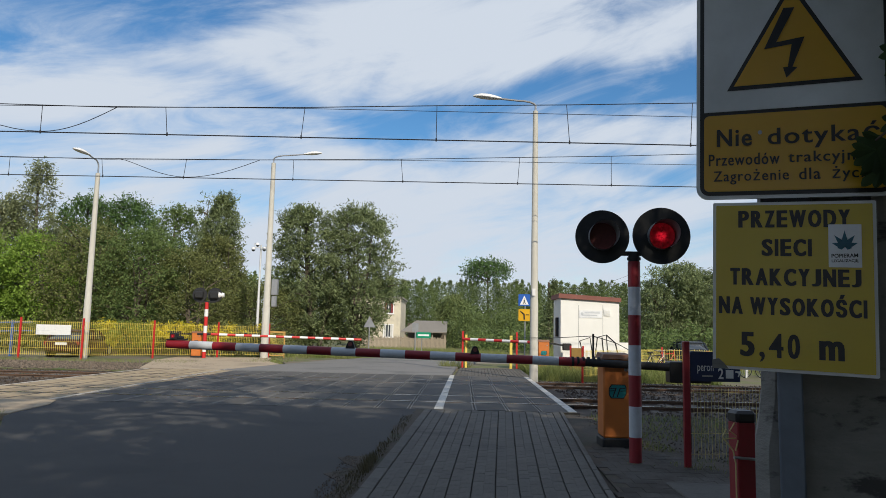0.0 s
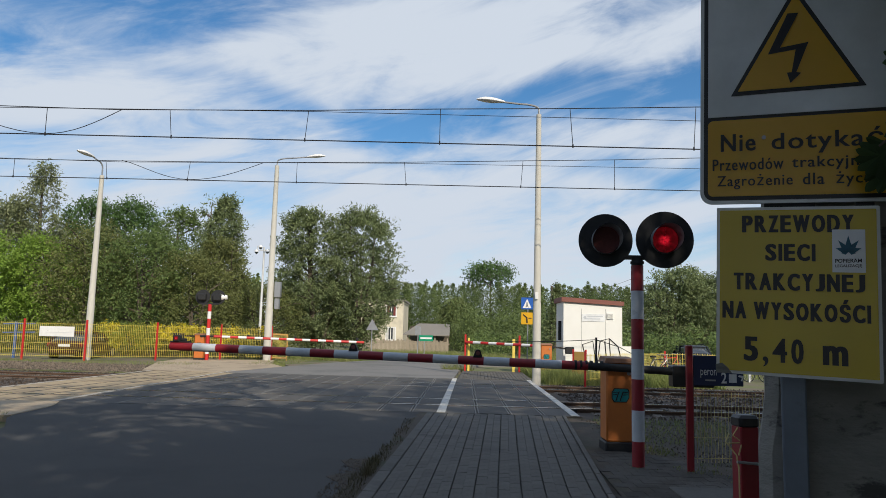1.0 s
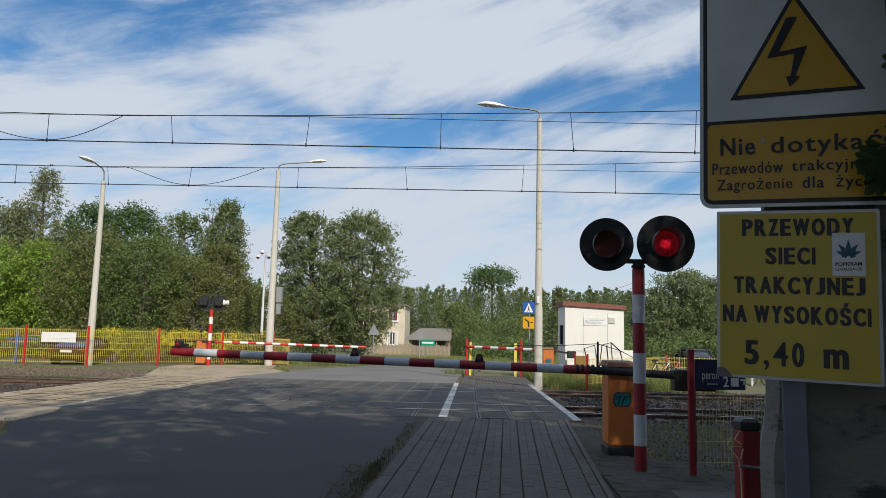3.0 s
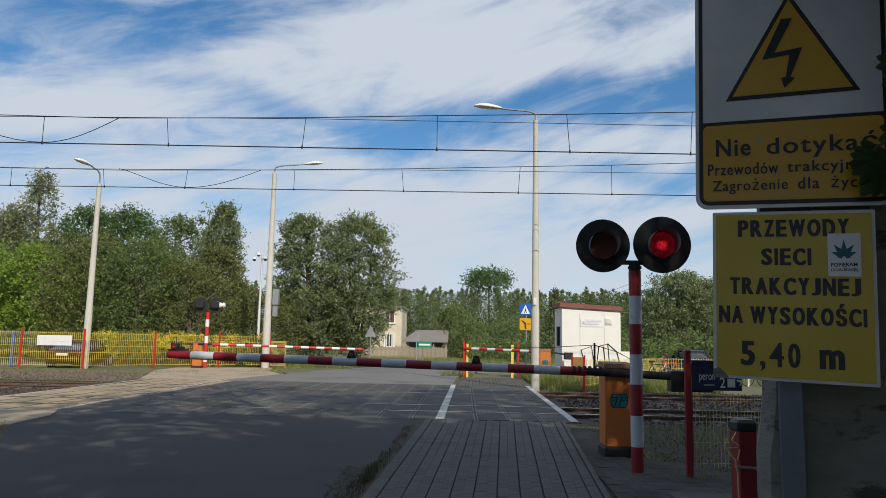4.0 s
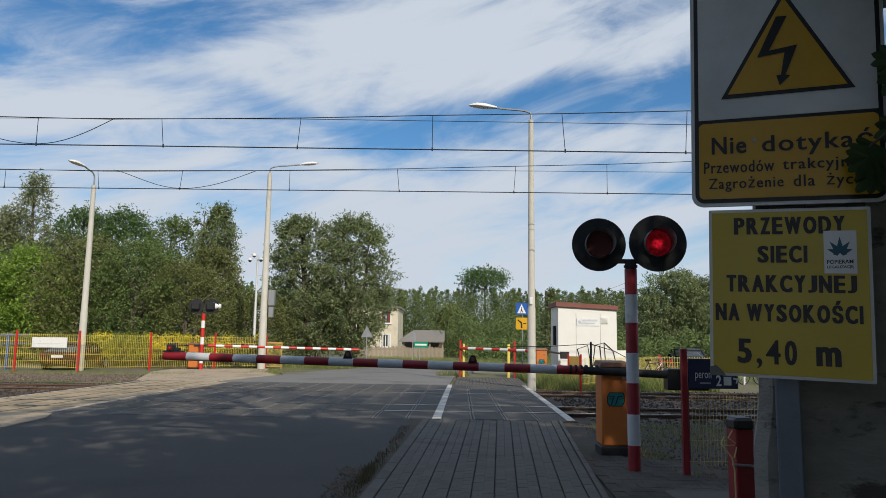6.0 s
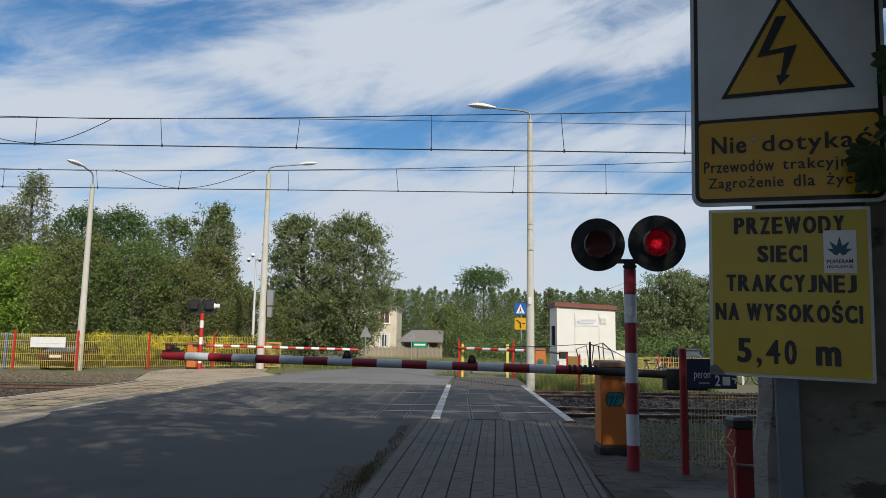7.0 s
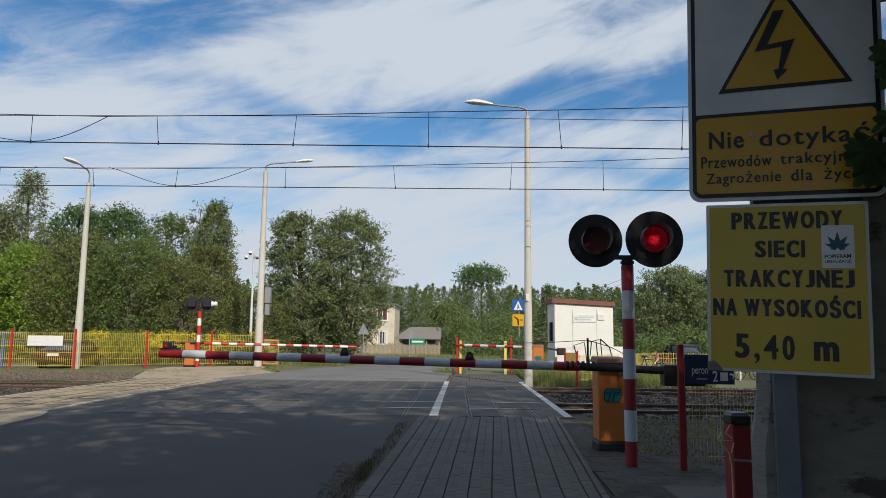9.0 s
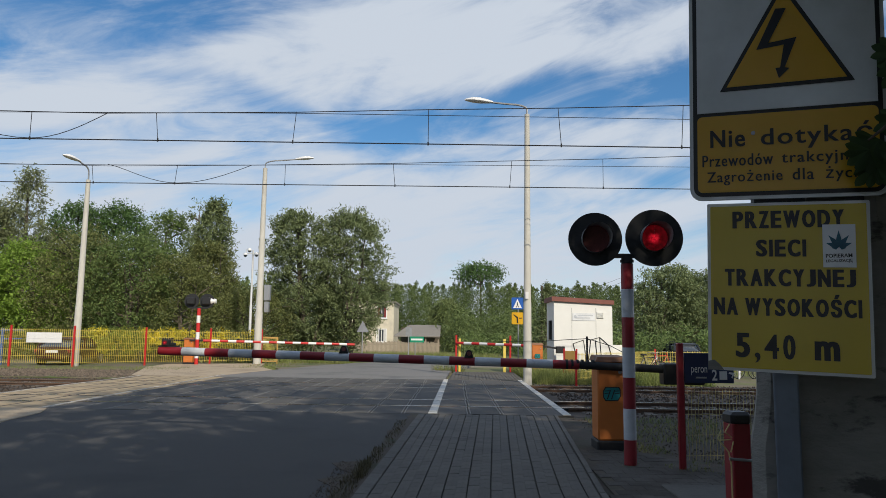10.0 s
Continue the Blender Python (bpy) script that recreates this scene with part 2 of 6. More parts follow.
SIGN_WHITE = material("sign_white", (0.84, 0.86, 0.88), 0.15, second=(0.58, 0.6, 0.62), scale=2)
SIGN_BLACK = material("sign_black", (0.012, 0.012, 0.016), 0.4)
SIGN_BLUE = material("sign_blue", (0.012, 0.10, 0.42), 0.4, second=(0.012, 0.09, 0.38))
NAVY = material("navy_sign", (0.012, 0.022, 0.07), 0.4, second=(0.015, 0.026, 0.08))
SIGN_GREEN = material("sign_green", (0.0, 0.28, 0.16), 0.4)
SIGN_BACK = material("sign_back", (0.32, 0.33, 0.35), 0.5, 0.5)
TEAL = material("teal_badge", (0.01, 0.26, 0.27), 0.5)
PLASTER = material("cream_plaster", (0.66, 0.60, 0.47), 0.85, second=(0.6, 0.55, 0.43), scale=3, spot=(0.5, 0.46, 0.37), spot_scale=0.6, bump=0.2)
CONTAINER = material("white_panel", (0.80, 0.80, 0.77), 0.55, second=(0.75, 0.75, 0.72), scale=1.5, spot=(0.62, 0.61, 0.57), spot_scale=2.0, spot_cut=(0.6, 0.8))
BROWN_TRIM = material("brown_trim", (0.22, 0.075, 0.055), 0.6, second=(0.18, 0.06, 0.045))
ROOF_GREY = material("grey_roofing", (0.2, 0.185, 0.165), 0.9, second=(0.25, 0.23, 0.2), scale=6)
WOOD_GREY = material("grey_boards", (0.33, 0.28, 0.21), 0.9, second=(0.25, 0.21, 0.16), scale=4, island=0.2, stretch=(6, 6, 0.6))
GLASS = material("window_glass", (0.05, 0.06, 0.07), 0.08, second=(0.07, 0.08, 0.09), spec=0.8)
CAR_DARK = material("dark_car_paint", (0.03, 0.034, 0.04), 0.25, 0.3, second=(0.035, 0.04, 0.045))
CAR_RED = material("dark_red_car_paint", (0.05, 0.014, 0.014), 0.3, 0.2)
RUBBER = material("rubber", (0.02, 0.02, 0.02), 0.8)
BLUE_PAINT = material("blue_paint", (0.06, 0.14, 0.36), 0.5)
LENS_ON = material("lit_red_lens", (1.0, 0.016, 0.04), 0.25, second=(0.06, 0.0, 0.002), scale=30, glow=0.85)


def brighter_middle(m, strength):
    """The lens glows most round its lamp, in the middle."""
    n, l = m.node_tree.nodes, m.node_tree.links
    tc = n.new("ShaderNodeTexCoord")
    mp = n.new("ShaderNodeMapping")
    mp.inputs["Location"].default_value, mp.inputs["Scale"].default_value = (-1.0, 0.0, -1.1), (2, 0, 2.3)
    l.new(tc.outputs["Generated"], mp.inputs["Vector"])
    ln = n.new("ShaderNodeVectorMath")
    ln.operation = "LENGTH"
    l.new(mp.outputs[0], ln.inputs[0])
    r = n.new("ShaderNodeMapRange")
    r.interpolation_type = "SMOOTHSTEP"
    r.inputs["From Min"].default_value, r.inputs["From Max"].default_value = 0.0, 0.62
    r.inputs["To Min"].default_value, r.inputs["To Max"].default_value = strength, strength * 0.1
    l.new(ln.outputs["Value"], r.inputs["Value"])
    l.new(r.outputs[0], n["Principled BSDF"].inputs["Emission Strength"])


brighter_middle(LENS_ON, 0.95)
lens_base = LENS_ON.node_tree.nodes["Principled BSDF"].inputs["Base Color"]
LENS_ON.node_tree.links.remove(lens_base.links[0])
lens_base.default_value = (0.12, 0.012, 0.016, 1)
LENS_OFF = material("dark_red_lens", (0.17, 0.05, 0.05), 0.3, second=(0.11, 0.03, 0.032), scale=30)
AMBER_ON = material("lit_amber_red", (1.0, 0.06, 0.02), 0.3, glow=2.6)
BARK = material("bark", (0.085, 0.068, 0.052), 0.95, second=(0.13, 0.108, 0.085), scale=8, bump=0.8, bump_scale=15, stretch=(1, 1, 0.25))


PALE_POLE = material("pale_grey_paint", (0.55, 0.56, 0.56), 0.5, second=(0.48, 0.49, 0.49), scale=6)


def leaf_material(name, color, second, yellow=None, cut=(0.6, 0.7), wide=0.3):
    return material(name, color, 0.5, second=second, scale=0.9, spot=yellow, spot_scale=0.35, spot_cut=cut, island=wide, through_light=0.3, spec=0.2)


LEAF_WILLOW = leaf_material("willow_leaf", (0.17, 0.215, 0.096), (0.22, 0.262, 0.124))
LEAF_SILVER = leaf_material("silver_leaf", (0.2, 0.23, 0.12), (0.26, 0.285, 0.155))
LEAF_PALE = leaf_material("pale_leaf", (0.16, 0.21, 0.075), (0.21, 0.25, 0.1))
LEAF_GREEN = leaf_material("green_leaf", (0.125, 0.183, 0.058), (0.165, 0.225, 0.075))
LEAF_BRIGHT = leaf_material("bright_leaf", (0.185, 0.30, 0.05), (0.25, 0.36, 0.066), (0.34, 0.36, 0.09))
LEAF_DARK = leaf_material("dark_leaf", (0.086, 0.152, 0.050), (0.115, 0.197, 0.061))
LEAF_OLIVE = leaf_material("olive_leaf", (0.152, 0.18, 0.06), (0.196, 0.21, 0.078), (0.21, 0.18, 0.08))
LEAF_FAR = leaf_material("far_leaf", (0.118, 0.165, 0.056), (0.155, 0.2, 0.072), (0.09, 0.12, 0.05))
FLOWER = leaf_material("goldenrod", (0.7, 0.56, 0.03), (0.56, 0.46, 0.04), (0.22, 0.27, 0.05), cut=(0.48, 0.58))
GRASS = leaf_material("grass_blade", (0.16, 0.22, 0.055), (0.26, 0.26, 0.1), (0.32, 0.28, 0.13))
CHESTNUT = leaf_material("chestnut_leaf", (0.06, 0.10, 0.04), (0.045, 0.08, 0.03), (0.12, 0.08, 0.03))


# ---- building blocks ----
class Shape:
    """Vertices and faces gathered piece by piece."""

    def __init__(self):
        self.v, self.f = [], []

    def add(self, verts, faces):
        k = len(self.v)
        self.v += [tuple(p) for p in verts]
        self.f += [tuple(i + k for i in face) for face in faces]
        return self

    def box(self, x0, x1, y0, y1, z0, z1, c=0.0):
        if c <= 0:
            vs = [(x, y, z) for z in (z0, z1) for x, y in ((x0, y0), (x1, y0), (x1, y1), (x0, y1))]
            return self.add(vs, [(3, 2, 1, 0), (4, 5, 6, 7), (0, 1, 5, 4), (1, 2, 6, 5), (2, 3, 7, 6), (3, 0, 4, 7)])
        xs, ys, zs = (x0, x0 + c, x1 - c, x1), (y0, y0 + c, y1 - c, y1), (z0, z0 + c, z1 - c, z1)
        vs, index = [], {}
        for i in (0, 3):
            for j in (0, 3):
                for k in (0, 3):
                    ii, jj, kk = (1 if i == 0 else 2), (1 if j == 0 else 2), (1 if k == 0 else 2)
                    for axis, p in (("x", (xs[i], ys[jj], zs[kk])), ("y", (xs[ii], ys[j], zs[kk])), ("z", (xs[ii], ys[jj], zs[k]))):
                        index[axis, i, j, k] = len(vs)
                        vs.append(p)
        fs = []
        for i in (0, 3):
            fs.append([index["x", i, a, b] for a, b in ((0, 0), (3, 0), (3, 3), (0, 3))][::1 if i else -1])
            fs.append([index["y", a, i, b] for a, b in ((0, 0), (3, 0), (3, 3), (0, 3))][::-1 if i else 1])
            fs.append([index["z", a, b, i] for a, b in ((0, 0), (3, 0), (3, 3), (0, 3))][::1 if i else -1])
        for a in (0, 3):
            for b in (0, 3):
                for p, q, key in (("y", "z", lambda t: (t, a, b)), ("x", "z", lambda t: (a, t, b)), ("x", "y", lambda t: (a, b, t))):
                    fs.append([index[(p, *key(0))], index[(p, *key(3))], index[(q, *key(3))], index[(q, *key(0))]])
        for i in (0, 3):
            for j in (0, 3):
                for k in (0, 3):
                    fs.append([index[axis, i, j, k] for axis in "xyz"])
        return self.add(vs, fs)

    def tube(self, points, radii, seg=10, caps=True):
        """A round bar through points; radii one number or one for each point."""
        pts = [Vector(p) for p in points]
        if not isinstance(radii, (list, tuple)):
            radii = [radii] * len(pts)
        k = len(self.v)
        side = None
        for i, p in enumerate(pts):
            d = (pts[min(i + 1, len(pts) - 1)] - pts[max(i - 1, 0)]).normalized()
            if side is None:
                side = d.orthogonal().normalized()
            side = (side - d * side.dot(d)).normalized()
            up = d.cross(side)
            for s in range(seg):
                a = 2 * math.pi * s / seg
                self.v.append(tuple(p + radii[i] * (math.cos(a) * side + math.sin(a) * up)))
        for i in range(len(pts) - 1):
            for s in range(seg):
                t = (s + 1) % seg
                self.f.append((k + i * seg + s, k + i * seg + t, k + (i + 1) * seg + t, k + (i + 1) * seg + s))
        if caps:
            self.f.append(tuple(k + s for s in range(seg))[::-1])
            e = k + (len(pts) - 1) * seg
            self.f.append(tuple(e + s for s in range(seg)))
        return self

    def slab(self, outline, z0, z1):
        """An upright prism over a plan outline."""
        n = len(outline)
        vs = [(x, y, z0) for x, y in outline] + [(x, y, z1) for x, y in outline]
        return self.add(vs, [tuple(range(n))[::-1], tuple(range(n, 2 * n))] + [(i, (i + 1) % n, n + (i + 1) % n, n + i) for i in range(n)])

    def plate(self, outline, y0, y1):
        """A sheet standing in the x-z plane, its front at y0."""
        n = len(outline)
        vs = [(x, y0, z) for x, z in outline] + [(x, y1, z) for x, z in outline]
        return self.add(vs, [tuple(range(n)), tuple(range(n, 2 * n))[::-1]] + [(i, n + i, n + (i + 1) % n, (i + 1) % n) for i in range(n)])

    def beam(self, a, b, w, h):
        """A square bar from a to b."""
        a, b = Vector(a), Vector(b)
        d = (b - a).normalized()
        s = d.cross(Vector((0, 0, 1)))
        s = (s if s.length > 1e-4 else Vector((1, 0, 0))).normalized() * w / 2
        u = s.cross(d).normalized() * h / 2
        vs = [p + i * s + j * u for p in (a, b) for i, j in ((-1, -1), (1, -1), (1, 1), (-1, 1))]
        return self.add(vs, [(3, 2, 1, 0), (4, 5, 6, 7), (0, 1, 5, 4), (1, 2, 6, 5), (2, 3, 7, 6), (3, 0, 4, 7)])

    def mesh(self, name, mat, smooth=True):
        me = bpy.data.meshes.new(name)
        me.from_pydata(self.v, [], self.f)
        me.materials.append(mat)
        if smooth:
            me.shade_smooth()
            me.set_sharp_from_angle(angle=radians(38))
        me.update()
        return me


def thing(name, x, y, z=0.0, rz=0.0, label="", category="", group="", kind=""):
    ob = new(name)
    ob.empty_display_size = 0.2
    ob.matrix_basis = pose(x, y, z, 0, 0, rz)
    return tagged(ob, label, category, group, kind)


def part(name, shape, mat, parent, label="", at=None):
    ob = new(name, shape.mesh(name, mat) if isinstance(shape, Shape) else shape)
    ob.parent = parent
    if at is not None:
        ob.matrix_basis = at
    return tagged(ob, label)


def structure(name, shape, mat, label, category=""):
    return tagged(new(name, shape.mesh(name, mat)), label, category or name.rstrip("_0123456789").replace("_", " "), kind="structure")


def rounded(x0, x1, z0, z1, r, n=5):
    out = []
    for cx, cz, a0 in ((x1 - r, z1 - r, 0), (x0 + r, z1 - r, 90), (x0 + r, z0 + r, 180), (x1 - r, z0 + r, 270)):
        out += [(cx + r * math.cos(radians(a0 + 90 * i / n)), cz + r * math.sin(radians(a0 + 90 * i / n))) for i in range(n + 1)]
    return out[::-1]


def circle(cx, cz, r, n=32):
    return [(cx + r * math.cos(-2 * math.pi * i / n), cz + r * math.sin(-2 * math.pi * i / n)) for i in range(n)]


def lettering(body, x0, x1, z0, z1, y, mat, parent, bold=0.0, label="", fat=0.0, spaced=1.0):
    """Letters that fill a rectangle of the parent's x-z plane; fat: metres by which each stroke grows sideways."""
    x0, x1 = x0 + fat, x1 - fat
    cu = bpy.data.curves.new("letters", "FONT")
    cu.body, cu.size, cu.offset, cu.resolution_u, cu.space_character = body, 1.0, bold, 3, spaced
    tmp = new("letters", cu)
    dg = bpy.context.evaluated_depsgraph_get()
    me = bpy.data.meshes.new_from_object(tmp.evaluated_get(dg))
    bpy.data.objects.remove(tmp)
    co = np.array([v.co for v in me.vertices])
    lo, hi = co.min(0), co.max(0)
    co = (co - lo) / np.maximum(hi - lo, 1e-6)
    out = np.stack([x0 + co[:, 0] * (x1 - x0), np.full(len(co), y), z0 + co[:, 1] * (z1 - z0)], 1)
    if fat:
        faces = [tuple(p.vertices) for p in me.polygons]
        n = len(out)
        shifts = (-1, -0.5, 0, 0.5, 1)
        out = np.concatenate([out + np.array([k * fat, -0.00012 * i, 0.0]) for i, k in enumerate(shifts)])
        me = bpy.data.meshes.new("letters")
        me.from_pydata([tuple(p) for p in out], [], [tuple(v + n * i for v in f) for i in range(len(shifts)) for f in faces])
    else:
        me.vertices.foreach_set("co", out.ravel())
    me.materials.clear()
    me.materials.append(mat)
    me.update()
    ob = new("lettering", me)
    ob.parent = parent
    return tagged(ob, label)


GLYPH_WIDTH = dict(zip("PRZEWODYSICTAKJNŚ5,40m ", (0.667, 0.72, 0.611, 0.64, 0.944, 0.76, 0.72, 0.667, 0.667, 0.278, 0.72, 0.611, 0.72, 0.72, 0.556, 0.72, 0.667, 0.556, 0.278, 0.556, 0.556, 0.889, 0.3)))


def capitals(body, x0, x1, z0, z1, y, mat, parent, bold, fat, label="black lettering"):
    """A line of upright capitals, each glyph filled to the same height and to its own width, with even gaps."""
    gap = 0.09
    total = sum(GLYPH_WIDTH[c] for c in body) - gap
    unit = (x1 - x0) / total
    x = x0
    verts, faces = [], []
    for c in body:
        w = GLYPH_WIDTH[c] * unit
        if c != " ":
            top = z1 + (0.27 * (z1 - z0) if c == "Ś" else 0.0)
            low, high = (z0 - 0.2 * (z1 - z0), z0 + 0.22 * (z1 - z0)) if c == "," else (z0, top)
            ob = lettering(c, x, x + w - gap * unit, low, high, y, mat, parent, 0.0 if c in "I," else bold, label, 0.0 if c in "I," else fat)
            k = len(verts)
            verts += [tuple(v.co) for v in ob.data.vertices]
            faces += [tuple(i + k for i in p.vertices) for p in ob.data.polygons]
            bpy.data.objects.remove(ob)
        x += w
    me = bpy.data.meshes.new("lettering")
    me.from_pydata(verts, [], faces)
    me.materials.append(mat)
    line = new("lettering", me)
    line.parent = parent
    return tagged(line, label)


# ---- ground, road, walkways ----
GROUND_Z = -0.10
structure("ground", Shape().slab([(-900, -300), (900, -300), (900, 1500), (-900, 1500)], -1.0, GROUND_Z), GRASS_SOIL, "grassy ground with bare patches beside the railway")
structure("road_1", Shape().slab([(-3.0, -30), (-2.2, -2), (-0.86, 6.0), (-0.46, 13.75), (-7.7, 13.76), (-7.35, 12.7), (-6.9, 11.2), (-6.3, 10.2), (-5.0, 4), (-6.6, -8), (-9, -30)], -0.3, 0.0), ASPHALT_SHADED, "asphalt road, its grey darkened for the tree shade", "road")
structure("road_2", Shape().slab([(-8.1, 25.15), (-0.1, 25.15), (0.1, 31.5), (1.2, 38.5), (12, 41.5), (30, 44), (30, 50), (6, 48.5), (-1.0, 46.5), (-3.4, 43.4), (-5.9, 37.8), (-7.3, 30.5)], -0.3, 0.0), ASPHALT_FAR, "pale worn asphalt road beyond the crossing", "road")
structure("crossing_bed", Shape().slab([(-10.6, 13.75), (2.4, 13.75), (2.62, 25.15), (-10.6, 25.15)], -0.4, -0.05), JOINT, "dark bed under the crossing slabs", "road")
structure("pavement_2", Shape().slab([(-10.9, 25.15), (-8.1, 25.15), (-7.3, 30.5), (-8.6, 33.5), (-9.4, 37.6), (-13.5, 35.2), (-13.2, 32.0)], -0.3, 0.006), SAND, "pale sandy walkway before the far barrier", "pavement")
structure("pavement_3", Shape().slab([(-7.02, 11.5), (-7.2, 13.0), (-7.5, 13.77), (-16, 13.77), (-16, 10.6), (-8.2, 10.75)], -0.3, 0.012), SAND, "worn concrete slab at the crossing's edge", "pavement")
soil_edge = Shape()
soil_edge.slab([(1.45, 3.0), (9, 2.0), (14, 13.85), (1.6, 13.85)], -0.3, -0.035)
structure("soil_verge", soil_edge, SOIL, "dark bare soil verge with weeds", "ground")
structure("ballast_bed", Shape().slab([(-90, 13.9), (90, 13.9), (90, 24.4), (-90, 24.4)], -0.5, -0.085), BALLAST, "brown ballast bed under the two tracks", "ground")

structure("verge", Shape().slab([(-60, 24.42), (-10.95, 24.42), (-13.3, 32.0), (-13.6, 35.3), (-9.4, 37.8), (-7.5, 32.5), (-7.2, 30.6), (-5.9, 38.2), (-9, 46), (-60, 46)], -0.3, -0.045), VERGE, "dry grass and brown soil before the yellow fence", "ground")

RAILS = (15.35, 16.88, 20.95, 22.5)


def rail(y):
    t = thing("rail", 0, y, 0, 0, "rusty steel rail with a polished head", "rail", "rails of the two tracks")
    part("rail_web", Shape().box(-90, 90, -0.07, 0.07, -0.165, -0.15).box(-90, 90, -0.009, 0.009, -0.15, -0.035).box(-90, 90, -0.034, 0.034, -0.035, -0.004), RAIL_SIDE, t)
    part("rail_head", Shape().box(-90, 90, -0.03, 0.03, -0.004, 0.002), RAIL_TOP, t, "polished running surface")


for y in RAILS:
    rail(y)

sleeper_shape = Shape().box(-0.12, 0.12, -1.3, 1.3, -0.3, -0.07, 0.02).mesh("sleeper", SLEEPER)
for cy in (16.1, 21.7):
    for k in range(-26, 27):
        x = 0.63 * k + (3.0 + 16.4 if k >= 0 else -11.0)
        if k < 0 or x > 3.0:
            x = (2.9 + 0.62 * k) if k >= 0 else (-11.0 + 0.62 * (k + 1))
            s = new("sleeper", sleeper_shape)
            s.location = (x, cy, 0)
            tagged(s, "brown concrete sleeper in ballast", "sleeper", "sleepers of the two tracks")


def pebbles(name, count, area, zlo, size, mat, label, seed):
    """Loose stones strewn over a rectangle, clear of the crossing."""
    rng = np.random.default_rng(seed)
    base = np.array([(1, 0, 0), (-0.5, 0.87, 0), (-0.5, -0.87, 0), (0, 0, 0.9), (0.1, 0.1, -0.6)])
    tri = [(0, 1, 3), (1, 2, 3), (2, 0, 3), (1, 0, 4), (2, 1, 4), (0, 2, 4)]
    vs, fs = [], []
    for _ in range(count):
        x, y = rng.uniform(area[0], area[1]), rng.uniform(area[2], area[3])
        if -10.7 < x < 2.8 and 13.6 < y < 25.3:
            continue
        if min(abs(y - r) for r in RAILS) < 0.1:
            continue
        a = rng.uniform(0, 6.28)
        sc = size * rng.uniform(0.6, 1.5, 3)
        p = base * sc * (1 + rng.uniform(-0.25, 0.25, (5, 3)))
        p = np.stack([p[:, 0] * math.cos(a) - p[:, 1] * math.sin(a), p[:, 0] * math.sin(a) + p[:, 1] * math.cos(a), p[:, 2]], 1)
        k = len(vs)
        vs += [tuple(q) for q in p + (x, y, zlo + size * 0.2)]
        fs += [tuple(i + k for i in t) for t in tri]
    me = bpy.data.meshes.new(name)
    me.from_pydata(vs, [], fs)
    me.materials.append(mat)
    return tagged(new(name, me), label, "gravel", kind="stuff")


pebbles("ballast_stones", 14000, (-24, 14, 13.9, 24.3), -0.085, 0.035, BALLAST_STONE, "brown and grey ballast stones round the rails", 3)
pebbles("verge_gravel", 7000, (-24, -9.5, 24.5, 29.5), -0.045, 0.04, STONE, "grey loose stones along the track's far side", 4)

# white lines on the crossing
structure("road_line_1", Shape().slab([(-0.36, 13.78), (-0.2, 13.78), (0.02, 25.1), (-0.13, 25.1)], 0.0, 0.012), ROAD_PAINT, "worn white line beside the footway", "road line")
structure("road_line_2", Shape().slab([(2.16, 13.78), (2.31, 13.78), (2.54, 25.1), (2.4, 25.1)], 0.0, 0.012), ROAD_PAINT, "worn white line on the crossing's edge", "road line")
structure("road_line_3", Shape().slab([(-7.72, 13.78), (-7.6, 13.78), (-8.05, 26.6), (-8.15, 26.6)], 0.0, 0.012), WORN_PAINT, "worn white line beside the far footway", "road line")
structure("road_line_4", Shape().slab([(-10.42, 13.78), (-10.3, 13.78), (-10.5, 25.1), (-10.6, 25.1)], 0.0, 0.012), WORN_PAINT, "worn white line on the outer edge", "road line")


# ---- fences of welded wire ----
def wire_fence(points, z0, z1, post_top, wire, label, post_r=0.03, pitch=0.09, bars=5, gauge=0.004, paint=None):
    t = thing("fence", *points[0], 0, 0, label, "fence", "wire fences of the crossing")
    ox, oy = points[0]
    for i, (x, y) in enumerate(points):
        part("post", Shape().box(x - ox - post_r, x - ox + post_r, y - oy - post_r, y - oy + post_r, -0.12, post_top if i == 0 or paint is None else 0.9, 0.008), paint or RED, t, "red square steel post")
    for (xa, ya), (xb, yb) in zip(points, points[1:]):
        n = max(2, int(math.hypot(xb - xa, yb - ya) / pitch))
        s = Shape()
        for k in range(n + 1):
            x, y = xa + (xb - xa) * k / n - ox, ya + (yb - ya) * k / n - oy
            s.box(x - gauge, x + gauge, y - gauge, y + gauge, z0, z1)
        for k in range(bars):
            z = z0 + 0.05 + (z1 - z0 - 0.1) * k / (bars - 1)
            s.beam((xa - ox, ya - oy - 0.012, z), (xb - ox, yb - oy - 0.012, z), 2 * gauge, 2 * gauge)
        part("wire_panel", s, wire, t, "welded wire panel")
    return t


FAR_FENCE = [(-27, 31.4), (-23.2, 31.5), (-19.05, 31.6), (-16.35, 31.75), (-14.3, 34.4), (-11.85, 36.3), (-9.7, 37.9)]
wire_fence(FAR_FENCE, 0.1, 1.6, 1.75, YELLOW_WIRE, "yellow welded wire fence on red posts behind the tracks", 0.038, 0.085, 6, 0.005)
wire_fence([(4.15, 23.7), (8.75, 30.9), (13.5, 31.6)], 0.12, 0.98, 1.06, YELLOW_WIRE, "low yellow wire fence on red posts beside the platform", 0.032, 0.11, 5, 0.005)
wire_fence([(2.63, 8.33), (4.9, 8.75), (7.2, 9.2), (9.5, 9.6)], 0.08, 0.86, 1.38, PALE_WIRE, "dull yellow wire fence on a dark red post", 0.034, 0.042, 4, 0.0024, paint=DARK_RED)


# ---- signal with two red lamps ----
BLADES = []


